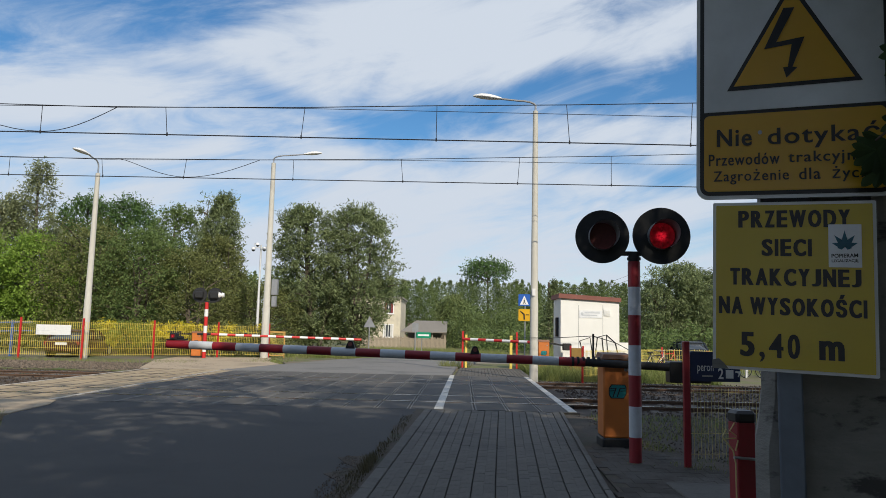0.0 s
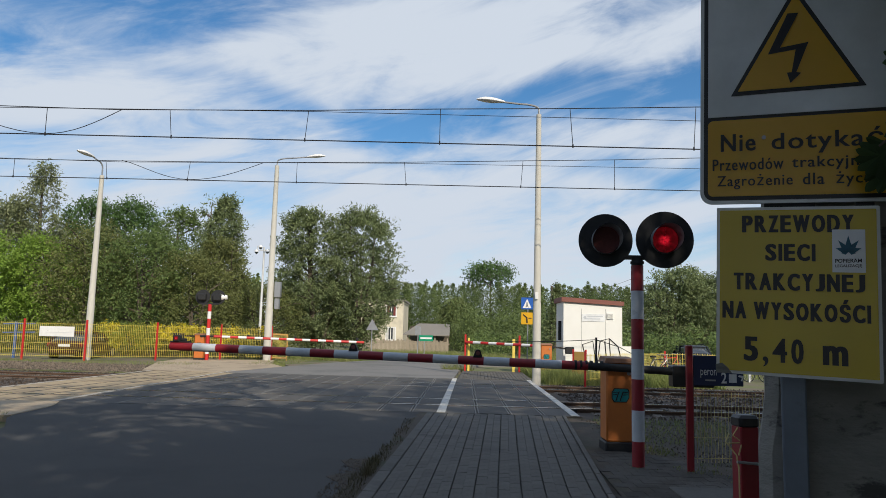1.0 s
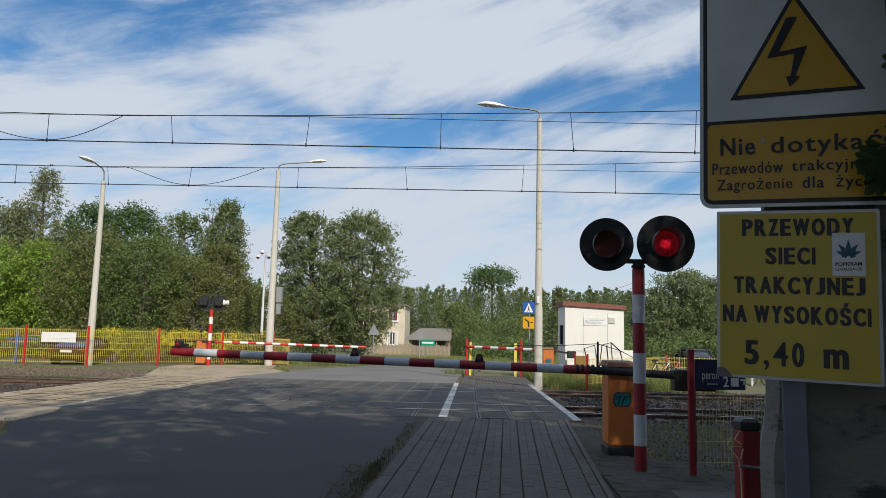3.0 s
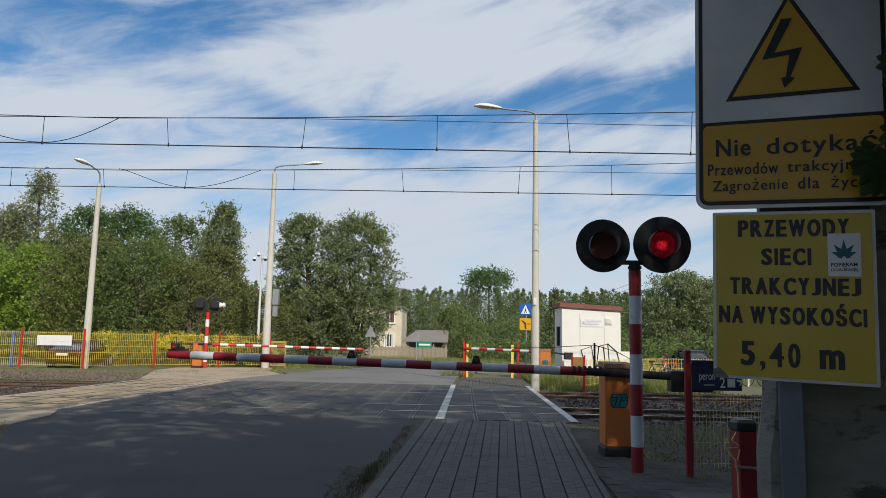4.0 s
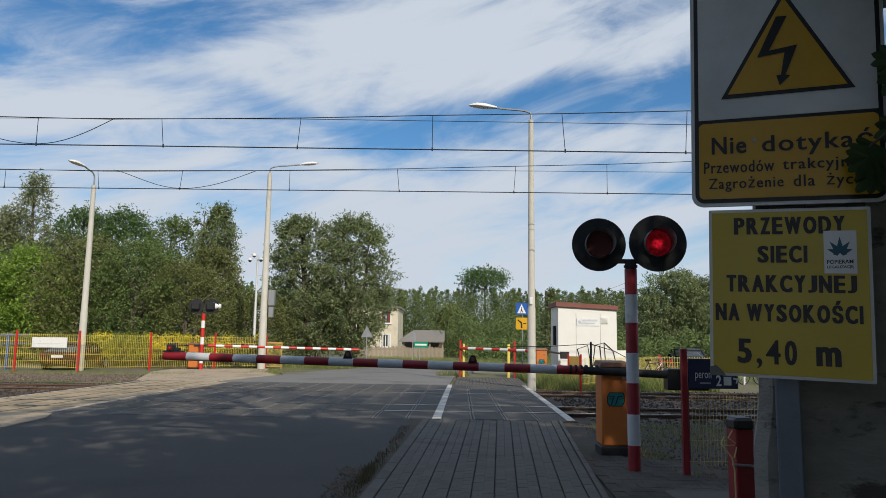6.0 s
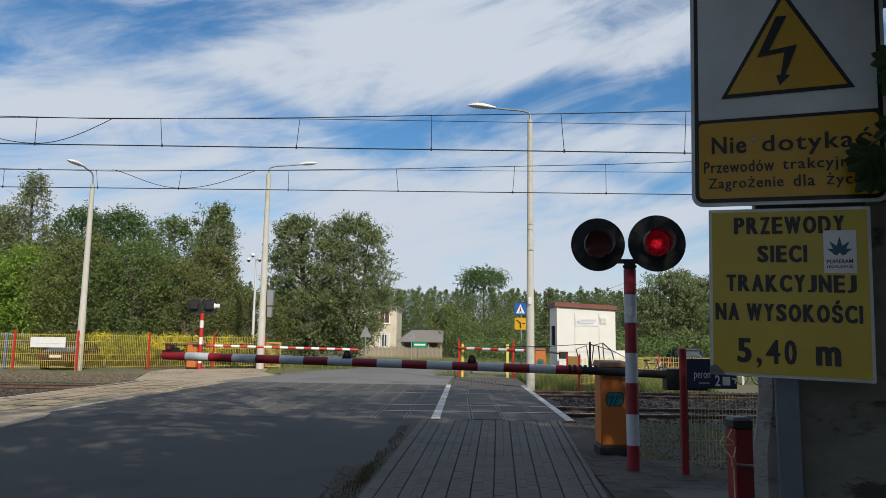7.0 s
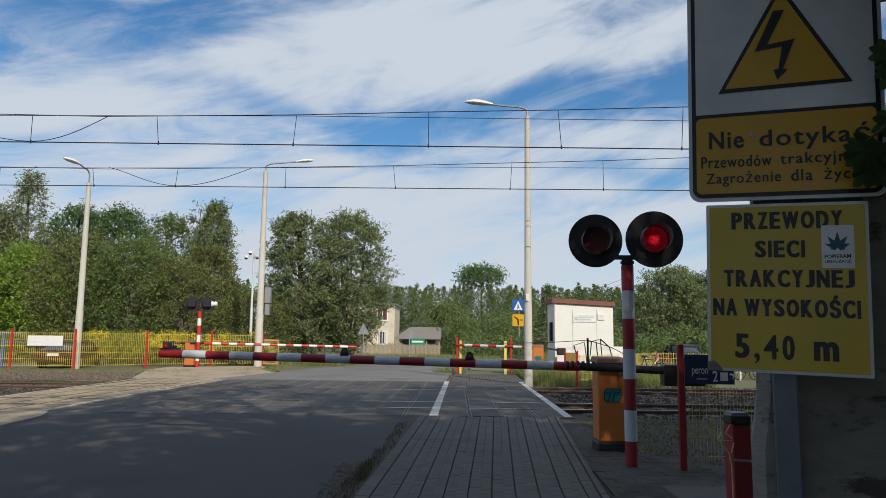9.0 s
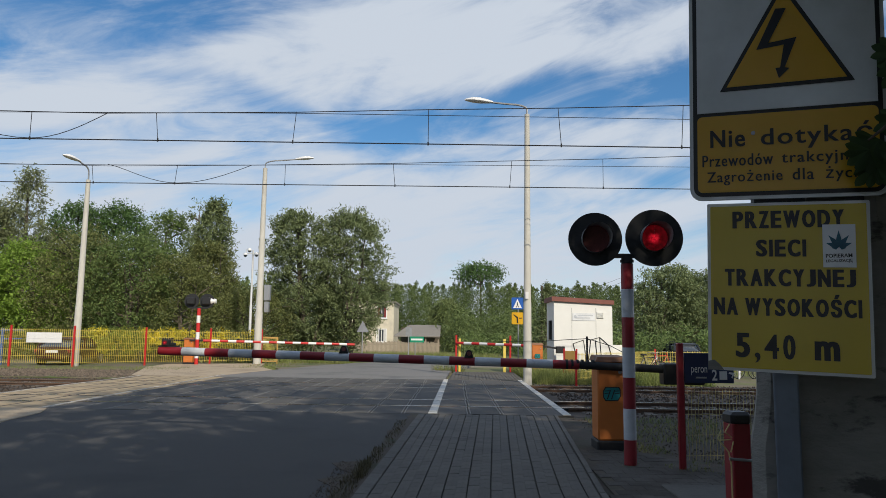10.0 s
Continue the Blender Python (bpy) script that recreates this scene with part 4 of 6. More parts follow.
for body, x0, x1, z0, z1 in (("POPIERAM", 0.420, 0.508, 1.718, 1.733), ("LEGALIZACJĘ", 0.420, 0.508, 1.698, 1.712)):
    lettering(body, x0, x1, z0, z1, -0.0072, SIGN_BLACK, sticker, 0.02)
part("mud_patch", Shape().plate(tilted([(-0.003, 1.285), (-0.004, 1.318), (0.02, 1.325), (0.04, 1.308), (0.056, 1.287)]), -0.0065, -0.0052), MAST_CONC, plate, "chipped grey corner")

upper = thing("danger_sign", *SIGN_POSE, "white and yellow danger sign with a black lightning triangle", "sign")
Q = lambda x, z: (x + 0.020 * (z - 2.3), z - 0.03 * (x - 0.28) - 0.007)


def tilt2(outline):
    return [Q(x, z) for x, z in outline]


SX0, SX1, SZ0, SZ1 = -0.052, 0.652, 1.965, 2.98
part("backing", Shape().plate(tilt2(rounded(SX0, SX1, SZ0, SZ1, 0.045)), 0.002, 0.016), SIGN_WHITE, upper, "pale rim with rounded corners")
part("border", Shape().plate(tilt2(rounded(SX0 + 0.014, SX1 - 0.014, SZ0 + 0.014, SZ1 - 0.014, 0.036)), -0.001, 0.002), SIGN_BLACK, upper, "black border line")
part("upper_field", Shape().plate(tilt2([(SX0 + 0.03, 2.325), (SX0 + 0.03, SZ1 - 0.03), (SX1 - 0.03, SZ1 - 0.03), (SX1 - 0.03, 2.325)]), -0.004, -0.001), SIGN_WHITE, upper, "white upper field")
part("lower_field", Shape().plate(tilt2(rounded(SX0 + 0.03, SX1 - 0.03, SZ0 + 0.03, 2.31, 0.02)), -0.004, -0.001), SIGN_YELLOW, upper, "yellow lower field")
tri = part("triangle_border", Shape().plate(tilt2([(0.066, 2.409), (0.305, 2.845), (0.548, 2.414)]), -0.0065, -0.0042), SIGN_BLACK, upper, "black triangle border")
part("triangle", Shape().plate(tilt2([(0.092, 2.426), (0.305, 2.812), (0.522, 2.429)]), -0.009, -0.0067), SIGN_YELLOW, tri, "yellow triangle")
bolt = [(0.277, 2.734), (0.205, 2.571), (0.305, 2.581), (0.290, 2.4885), (0.273, 2.488), (0.285, 2.445), (0.323, 2.483), (0.307, 2.488), (0.351, 2.607), (0.249, 2.594), (0.316, 2.732)]
part("lightning", Shape().plate(tilt2(bolt), -0.0115, -0.0092), SIGN_BLACK, tri, "black lightning arrow")
for body, x0, x1, z0, z1, bold in (("Nie", 0.027, 0.158, 2.178, 2.25, 0.012), ("dotykać", 0.215, 0.60, 2.158, 2.252, 0.006),
                                   ("Przewodów", -0.004, 0.258, 2.10, 2.148, 0.003), ("trakcyjnych", 0.288, 0.615, 2.09, 2.146, 0.003),
                                   ("Zagrożenie", 0.014, 0.29, 2.022, 2.082, 0.0), ("dla", 0.325, 0.40, 2.034, 2.08, 0.003), ("życia", 0.44, 0.575, 2.022, 2.082, 0.0)):
    ob = lettering(body, x0, x1, z0, z1, -0.006, SIGN_BLACK, upper, bold, "black lettering", 0.0012 if z1 > 2.2 else 0.0008, 1.14)
    for v in ob.data.vertices:
        x, z = Q(v.co.x, v.co.z)
        v.co.x, v.co.z = x, z
part("screw", Shape().tube([(0.186, -0.009, 2.226), (0.186, 0.0, 2.226)], 0.008, 10), STEEL, upper)
for x0, x1 in ((0.18, 0.36), (0.50, 0.56)):
    part("bracket", Shape().box(x0, x1, 0.012, 0.03, 1.925, 1.985), SOOT, upper, "dark fixing strap")

bollard = thing("bollard", 1.885, 4.85, 0, 8, "dark red square bollard with a black cap", "bollard")
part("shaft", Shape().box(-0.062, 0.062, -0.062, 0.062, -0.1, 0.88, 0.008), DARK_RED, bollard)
part("cap", Shape().box(-0.07, 0.07, -0.07, 0.07, 0.865, 0.95, 0.02), BLACK, bollard, "black plastic cap")
part("clamp", Shape().tube([(-0.1, -0.075, 0.66), (0.075, -0.075, 0.645)], 0.009, 8), STEEL, bollard, "steel clamp band")

part("bent_wires", Shape().tube([(-0.085, -0.07, -0.05), (-0.085, -0.07, 0.62), (-0.095, -0.06, 0.70), (-0.15, -0.03, 0.78), (-0.12, -0.02, 0.83)], 0.005, 6)
     .tube([(-0.085, -0.07, 0.7), (-0.05, -0.05, 0.78), (-0.1, -0.03, 0.82), (-0.06, -0.02, 0.87)], 0.005, 6).tube([(-0.13, -0.03, 0.77), (-0.06, -0.04, 0.775)], 0.004, 6), PALE_WIRE, bollard, "bent pale yellow wires tied to it")

peron = thing("platform_sign", 3.1, 9.55, 0, 2, "dark blue platform sign with white writing and an arrow", "sign")
part("panel", Shape().box(-0.03, 0.62, 0, 0.03, 0.865, 1.25, 0.004), NAVY, peron)
part("post", Shape().box(-0.08, -0.03, 0.0, 0.03, -0.1, 1.2), SOOT, peron)
lettering("peron", 0.06, 0.27, 0.965, 1.07, -0.002, WHITE, peron, 0.0)
part("small_writing", Shape().plate([(0.12, 0.925), (0.12, 0.945), (0.26, 0.945), (0.26, 0.925)], -0.003, -0.001), STEEL, peron, "line of small grey writing")
lettering("2", 0.33, 0.40, 0.90, 1.04, -0.002, WHITE, peron, 0.02)
part("pictogram", Shape().plate([(0.43, 0.91), (0.43, 1.02), (0.53, 1.02), (0.53, 0.91)], -0.003, -0.001), WHITE, peron, "white square pictogram")
part("arrow", Shape().plate([(0.55, 0.99), (0.56, 1.01), (0.63, 1.0), (0.6, 0.93), (0.585, 0.94), (0.6, 0.975)][::-1], -0.003, -0.001), WHITE, peron, "white arrow")

# ---- traffic signs beyond ----
ped = thing("crossing_sign", 3.15, 33.2, 0, 0, "blue pedestrian crossing sign over a yellow plate on a steel pole", "traffic sign")
part("pole", Shape().tube([(0.05, 0.03, -0.1), (0.05, 0.03, 3.2)], 0.03, 8), STEEL, ped)
blue = part("blue_panel", Shape().plate(rounded(-0.26, 0.28, 2.76, 3.3, 0.03), -0.01, 0.01), SIGN_BLUE, ped, "blue square panel")
part("white_triangle", Shape().plate([(-0.19, 2.82), (0.01, 3.24), (0.21, 2.82)], -0.016, -0.011), WHITE, blue, "white triangle")
fig = Shape()
for outline in ([(-0.02, 3.08), (0.0, 3.11), (0.03, 3.08), (0.0, 3.05)], [(-0.02, 2.95), (-0.02, 3.04), (0.03, 3.04), (0.03, 2.95)], [(-0.06, 2.85), (-0.01, 2.96), (0.01, 2.95), (-0.03, 2.85)], [(0.05, 2.85), (0.0, 2.95), (0.03, 2.96), (0.08, 2.85)]):
    fig.plate(outline, -0.021, -0.017)
part("pictogram", fig, SIGN_BLACK, blue, "black pictogram strokes")
yel = part("yellow_panel", Shape().plate(rounded(-0.25, 0.27, 2.08, 2.62, 0.03), -0.01, 0.01), SIGN_YELLOW, ped, "yellow square plate")
part("bend_mark", Shape().plate([(-0.18, 2.5), (-0.16, 2.54), (0.03, 2.4), (0.05, 2.14), (-0.02, 2.14), (-0.03, 2.36)], -0.016, -0.011).plate([(0.08, 2.34), (0.08, 2.38), (0.22, 2.38), (0.22, 2.34)], -0.016, -0.011), SIGN_BLACK, yel, "thick black bend mark")

tri_back = thing("warning_sign", -5.3, 45, 0, 0, "grey back of a triangular warning sign on a pole", "traffic sign")
part("pole", Shape().tube([(0, 0, -0.1), (0, 0, 2.2)], 0.035, 8), STEEL, tri_back)
part("panel", Shape().plate([(-0.36, 1.72), (0.0, 2.42), (0.4, 1.72)], -0.04, -0.02), SIGN_BACK, tri_back, "bare grey triangle")
town = thing("place_sign", -2.15, 50, 0, 0, "green place sign with a line of white writing", "traffic sign")
part("panel", Shape().plate(rounded(-0.47, 0.5, 1.1, 1.5, 0.04), -0.01, 0.01), SIGN_GREEN, town, "green panel")
part("writing", Shape().plate([(-0.38, 1.24), (-0.38, 1.36), (0.4, 1.36), (0.4, 1.24)], -0.016, -0.011), WHITE, town, "white bar of writing")
part("leg", Shape().tube([(-0.1, 0.03, -0.1), (-0.1, 0.03, 1.3)], 0.03, 8), STEEL, town)
grey_sign = thing("road_sign", -2.5, 48, 0, 0, "grey back of a square road sign on two poles", "traffic sign")
part("panel", Shape().plate([(-0.3, 1.5), (-0.3, 2.1), (0.1, 2.1), (0.1, 1.5)], -0.03, -0.01), SIGN_BACK, grey_sign)
part("pole", Shape().tube([(-0.1, 0.02, -0.1), (-0.1, 0.02, 2.1)], 0.04, 8), STEEL, grey_sign)

# ---- white hut ----
hut = thing("technical_hut", 4.36, 30.0, 0, 1.5, "white panel hut with a brown roof edge and painted scrawl", "hut")
HW, HD = 2.42, 1.8
body = Shape().add([(0, 0, -0.1), (HW, 0, -0.1), (HW, HD, -0.1), (0, HD, -0.1), (0, 0, 3.02), (HW, 0, 2.9), (HW, HD, 2.9), (0, HD, 3.02)],
                   [(3, 2, 1, 0), (4, 5, 6, 7), (0, 1, 5, 4), (1, 2, 6, 5), (2, 3, 7, 6), (3, 0, 4, 7)])
part("wall", body, CONTAINER, hut, "white sheet panel walls")
part("roof", Shape().add([(-0.1, -0.1, 2.99), (HW + 0.06, -0.1, 2.87), (HW + 0.06, HD + 0.1, 2.87), (-0.1, HD + 0.1, 2.99), (-0.1, -0.1, 3.18), (HW + 0.06, -0.1, 3.04), (HW + 0.06, HD + 0.1, 3.04), (-0.1, HD + 0.1, 3.18)],
                         [(3, 2, 1, 0), (4, 5, 6, 7), (0, 1, 5, 4), (1, 2, 6, 5), (2, 3, 7, 6), (3, 0, 4, 7)]), BROWN_TRIM, hut, "brown roof edge")
for x in (0.74, 1.74):
    part("panel_seam", Shape().box(x - 0.008, x + 0.008, -0.004, 0.004, -0.05, 2.72), STEEL, hut)
part("notice_board", Shape().box(0.76, 1.7, -0.02, -0.002, 2.2, 2.5), SIGN_WHITE, hut, "faded white board")
part("faded_writing", Shape().plate([(0.98, 2.39), (0.98, 2.43), (1.62, 2.43), (1.62, 2.39)], -0.024, -0.021).plate([(0.86, 2.29), (0.86, 2.33), (1.5, 2.33), (1.5, 2.29)], -0.024, -0.021).plate(circle(0.88, 2.36, 0.06, 16), -0.024, -0.021), BAND_WHITE, hut, "faded lines of writing")
vent = part("vent", Shape().box(1.78, 2.06, -0.03, -0.002, 2.3, 2.58), CONTAINER, hut, "small louvred vent")
for k in range(6):
    part("louvre", Shape().add([(1.8, -0.034, 2.325 + 0.04 * k), (2.04, -0.034, 2.325 + 0.04 * k), (2.04, -0.05, 2.31 + 0.04 * k), (1.8, -0.05, 2.31 + 0.04 * k), (1.8, -0.03, 2.31 + 0.04 * k), (2.04, -0.03, 2.31 + 0.04 * k)], [(0, 1, 2, 3), (3, 2, 5, 4)]), CONTAINER, vent)
scrawl = Shape()
for pts in ([(1.35, 0.15), (1.15, 1.15), (1.5, 1.3), (1.55, 0.9), (1.6, 0.1)], [(1.62, 1.35), (1.75, 1.3), (1.62, 0.1)], [(1.72, 1.3), (2.05, 1.42), (2.1, 0.6)], [(1.9, 1.3), (1.95, 0.7)], [(2.05, 1.42), (2.35, 1.1), (2.45, 0.6), (2.42, 0.1)], [(2.15, 0.65), (2.3, 0.6)]):
    scrawl.tube([(2.45 - (2.45 - x) * 1.22 - 0.08, -0.004, z + 0.1) for x, z in pts], 0.022, 6)
part("painted_scrawl", scrawl, SIGN_BLACK, hut, "black spray-painted scrawl")
part("side_box", Shape().box(-0.1, -0.0, 0.5, 0.75, 1.4, 2.2), SOOT, hut, "dark cabinet on the side")
low_wall = structure("low_wall", Shape().box(6.9, 8.4, 33.0, 33.3, -0.1, 1.2), CONTAINER, "low white wall beside the hut", "wall")

# ---- house, shed and board fence far off ----
house = thing("house", -11.85, 80, 0, 0, "cream plastered two-storey house with a flat roof edge", "house")
part("wall", Shape().box(0.5, 5.85, 0, 8, -0.2, 5.2), PLASTER, house)
part("roof", Shape().box(0.3, 6.05, -0.2, 8.2, 5.2, 5.4), ROOF_GREY, house, "thin grey roof slab")
CURTAIN = material("red_curtain", (0.22, 0.035, 0.035), 0.8, second=(0.16, 0.03, 0.03), scale=6)
NET = material("net_curtain", (0.6, 0.6, 0.58), 0.85, second=(0.5, 0.5, 0.48), scale=8)
for z in (1.0, 3.6):
    w = part("window", Shape().box(3.95, 5.1, -0.03, 0.05, z - 0.08, z + 1.38), WHITE, house, "white window frame")
    part("sill", Shape().box(3.88, 5.17, -0.14, 0.02, z - 0.16, z - 0.08), WHITE, w)
    for x in (4.05, 4.56):
        part("pane", Shape().box(x, x + 0.43, -0.042, -0.031, z, z + 1.28), GLASS, w)
        part("curtain", Shape().box(x + (0.0 if x < 4.2 else 0.19), x + (0.24 if x < 4.2 else 0.43), -0.05, -0.043, z + 0.02, z + 1.26), NET if z < 2 else CURTAIN, w, "curtain behind the pane")
part("cornice", Shape().box(0.42, 5.93, -0.08, 8.08, 4.98, 5.2), PLASTER, house, "plain plaster cornice")
shed = thing("shed", -3.2, 75, 0, 0, "low grey shed with a sloping roof", "shed")
# the wall's dark colour carries the shade of the open shed
part("back_wall", Shape().box(-1.9, 2.3, 3.6, 3.8, -0.2, 2.5), BARK, shed, "back wall coloured dark for the shade under the roof")
for x in (-1.9, -0.5, 0.9, 2.2):
    part("post", Shape().box(x - 0.07, x + 0.07, 0.1, 0.24, -0.2, 1.6), WOOD_GREY, shed)
part("roof", Shape().add([(-2.4, -0.2, 1.5), (2.4, -0.2, 1.5), (2.4, 4, 2.7), (-1.0, 4, 2.7), (-2.4, -0.2, 1.62), (2.4, -0.2, 1.62), (2.4, 4, 2.82), (-1.0, 4, 2.82)],
                         [(3, 2, 1, 0), (4, 5, 6, 7), (0, 1, 5, 4), (1, 2, 6, 5), (2, 3, 7, 6), (3, 0, 4, 7)]), ROOF_GREY, shed, "grey felt roof")
board_fence = thing("board_fence", -9.5, 70, 0, 0, "weathered grey vertical board fence", "fence")
rng = random.Random(5)
bmesh_board = Shape().box(-0.055, 0.055, -0.012, 0.012, -0.1, 1.0).mesh("board", WOOD_GREY)
for k in range(70):
    b = part("board", bmesh_board, WOOD_GREY, board_fence)
    b.location, b.scale = (0.125 * k, 0, 0), (1, 1, 1 + rng.uniform(-0.06, 0.1))
part("rail", Shape().box(-0.05, 8.8, 0.012, 0.05, 0.7, 0.78), WOOD_GREY, board_fence)


# ---- trees ----
def leaf_cloud(centres, radii, per, size, rng, droop=0.0, long=1.0):
    """Diamond leaves strewn round clump centres; returns vertices and faces as arrays."""
    n = len(centres) * per
    c = np.repeat(centres, per, 0)
    r = np.repeat(radii, per)
    d = rng.normal(size=(n, 3))
    d /= np.linalg.norm(d, axis=1, keepdims=True) + 1e-9
    p = c + d * (r * rng.uniform(0.25, 1.0, n) ** 0.6)[:, None]
    p[:, 2] -= droop * r * rng.uniform(0, 1, n)
    face = d * 0.9 + rng.normal(size=(n, 3)) * 0.55 + np.array([0, 0, 0.35])
    face /= np.linalg.norm(face, axis=1, keepdims=True) + 1e-9
    a = rng.normal(size=(n, 3)) - np.array([0, 0, 1.2 * droop])
    a -= face * (a * face).sum(1, keepdims=True)
    a /= np.linalg.norm(a, axis=1, keepdims=True) + 1e-9
    b = np.cross(face, a)
    s = size * rng.uniform(0.6, 1.3, n)[:, None]
    v = np.stack([p - a * s * long, p + b * s * 0.45, p + a * s * long, p - b * s * 0.45], 1).reshape(-1, 3)
    return v


def shoots(centres, reach, per, leaves, size, rng, rise, droop, long):
    """Leaves strung along short twigs that spring outwards and upwards from each centre and bend over at their ends."""
    k = len(centres) * per
    c = np.repeat(centres, per, 0)
    ln = np.repeat(reach, per) * rng.uniform(0.6, 1.5, k)
    out = c * np.array([1.0, 1.0, 0.0])
    out /= np.linalg.norm(out, axis=1, keepdims=True) + 0.4
    d = out * 0.8 + rng.normal(size=(k, 3)) * 0.55 + np.array([0, 0, rise])
    d /= np.linalg.norm(d, axis=1, keepdims=True) + 1e-9
    root = c + rng.normal(size=(k, 3)) * (np.repeat(reach, per) * 0.42)[:, None]
    n = k * leaves
    f = np.tile((np.arange(leaves) + 0.5) / leaves, k) + rng.uniform(-0.5, 0.5, n) / leaves
    dd, ll = np.repeat(d, leaves, 0), np.repeat(ln, leaves)
    p = np.repeat(root, leaves, 0) + dd * (ll * f)[:, None] + rng.normal(size=(n, 3)) * (ll * 0.13)[:, None]
    p[:, 2] -= droop * ll * f * f * 1.2
    axis = dd * 0.7 + rng.normal(size=(n, 3)) * 0.6 - np.array([0, 0, 0.7 * droop])
    axis /= np.linalg.norm(axis, axis=1, keepdims=True) + 1e-9
    face = rng.normal(size=(n, 3)) * 0.6 + np.array([0, 0, 0.8]) + dd * 0.3
    b = np.cross(face, axis)
    b /= np.linalg.norm(b, axis=1, keepdims=True) + 1e-9
    s = size * rng.uniform(0.6, 1.3, n)[:, None]
    return np.stack([p - axis * s * long, p + b * s * 0.48, p + axis * s * long, p - b * s * 0.48], 1).reshape(-1, 3)


def quads_mesh(name, v, mat):
    n = len(v) // 4
    me = bpy.data.meshes.new(name)
    me.vertices.add(len(v))
    me.vertices.foreach_set("co", v.astype(np.float32).ravel())
    me.loops.add(len(v))
    me.loops.foreach_set("vertex_index", np.arange(len(v), dtype=np.int32))
    me.polygons.add(n)
    me.polygons.foreach_set("loop_start", np.arange(0, len(v), 4, dtype=np.int32))
    me.polygons.foreach_set("loop_total", np.full(n, 4, dtype=np.int32))
    me.materials.append(mat)
    me.update(calc_edges=True)
    me.validate()
    return me


def tree(x, y, h, r, mat, label, seed, base=0.8, leaves=9000, size=0.11, shape="round", stems=1, droop=0.2, long=1.0, clump=0.16, group="trees round the crossing", name="tree", rise=0.7):
    rng = np.random.default_rng(seed)
    t = thing(name, x, y, GROUND_Z, 0, label, "tree" if name == "tree" else name, group)
    wood = Shape()
    tips = []
    trunk_r = 0.02 * h
    for s in range(stems):
        off = np.array([rng.uniform(-0.35, 0.35) * r, rng.uniform(-0.2, 0.2) * r]) if stems > 1 else np.zeros(2)
        top = np.array([off[0] * 1.6 + rng.uniform(-0.1, 0.1) * r, off[1], h * (0.92 if s == 0 else rng.uniform(0.7, 0.9))])
        pts, rad = [], []
        for k in range(7):
            f = k / 6
            pts.append((off[0] * 0.25 + (top[0] - off[0] * 0.25) * f + rng.normal() * 0.03 * r * f, off[1] * 0.25 + (top[1] - off[1] * 0.25) * f + rng.normal() * 0.03 * r * f, -0.1 + (top[2] + 0.1) * f))
            rad.append(trunk_r * (1 - f) ** 0.8 * (0.75 if stems > 1 else 1) + 0.015)
        wood.tube(pts, rad, 8)
        limbs = 16 // stems + 4
        for k in range(limbs):
            f = base / h + (0.93 - base / h) * (k + rng.uniform(0, 1)) / limbs
            f = min(max(f, 0.08), 0.95)
            i = min(int(f * 6), 5)
            w = f * 6 - i
            start = np.array(pts[i]) * (1 - w) + np.array(pts[i + 1]) * w
            a = rng.uniform(0, 2 * math.pi)
            g = (f - base / h) / (1 - base / h)
            width = {"round": math.sqrt(max(0.05, 1 - (2 * g - 0.85) ** 2 / 1.45)), "tall": 0.35 + 0.65 * math.sin(math.pi * min(1, g * 0.9 + 0.1)), "cone": 1.05 - g, "spire": 0.25 + 0.75 * (1 - g) ** 0.8}[shape]
            ln = r * width * rng.uniform(0.55, 1.0)
            end = start + np.array([math.cos(a) * ln, math.sin(a) * ln, ln * rng.uniform(0.15, 0.6)])
            end[2] = min(end[2], h)
            mid = (start + end) / 2 + np.array([0, 0, 0.08 * ln])
            wood.tube([start, mid, end], [0.3 * trunk_r + 0.012, 0.2 * trunk_r + 0.01, 0.01], 5)
            tips += [end, mid * 0.4 + end * 0.6, mid]
        tips.append(np.array([*pts[-1]]))
    part("trunk", wood, BARK, t, "grey-brown trunk and limbs")
    tips = np.array(tips)
    # leafy shoots through an uneven envelope and round the limb ends, with gaps between them
    n = 380
    g = rng.uniform(0, 1, n) ** 0.85
    ang = rng.uniform(0, 2 * math.pi, n)
    prof = {"round": np.sqrt(np.clip(1 - (2 * g - 0.8) ** 2 / 1.45, 0.04, 1)), "tall": np.clip(0.38 + 1.5 * g, 0, 1) * np.sqrt(np.clip(1 - np.clip((g - 0.35) / 0.66, 0, 1) ** 2.4, 0.03, 1)), "cone": 1.05 - g, "spire": 0.14 + 0.86 * (1 - g) ** 0.75}[shape]
    lobes = 1 + 0.16 * np.sin(3 * ang + seed) * np.sin(7 * g + seed) + rng.uniform(-0.1, 0.14, n)
    rho = r * prof * lobes * rng.uniform(0.25, 0.92, n) ** 0.5
    lean = g[:, None] * np.array([[tips[-1][0], tips[-1][1]]])
    extra = np.stack([rho * np.cos(ang) + lean[:, 0], rho * np.sin(ang) + lean[:, 1], base + g * (h * 0.93 - base)], 1)
    centres = np.concatenate([tips, extra])
    centres = centres[centres[:, 2] > base * 0.8]
    centres[:, 2] = np.minimum(centres[:, 2], h * 0.95)
    reach = r * clump * rng.uniform(0.7, 1.5, len(centres))
    per = max(1, min(7, leaves // (4 * len(centres))))
    v = shoots(centres, reach, per, max(2, leaves // (per * len(centres))), size, rng, rise, droop, long)
    part("crown", quads_mesh("crown", v, mat), mat, t, "crown of small leaves on uneven shoots")
    return t


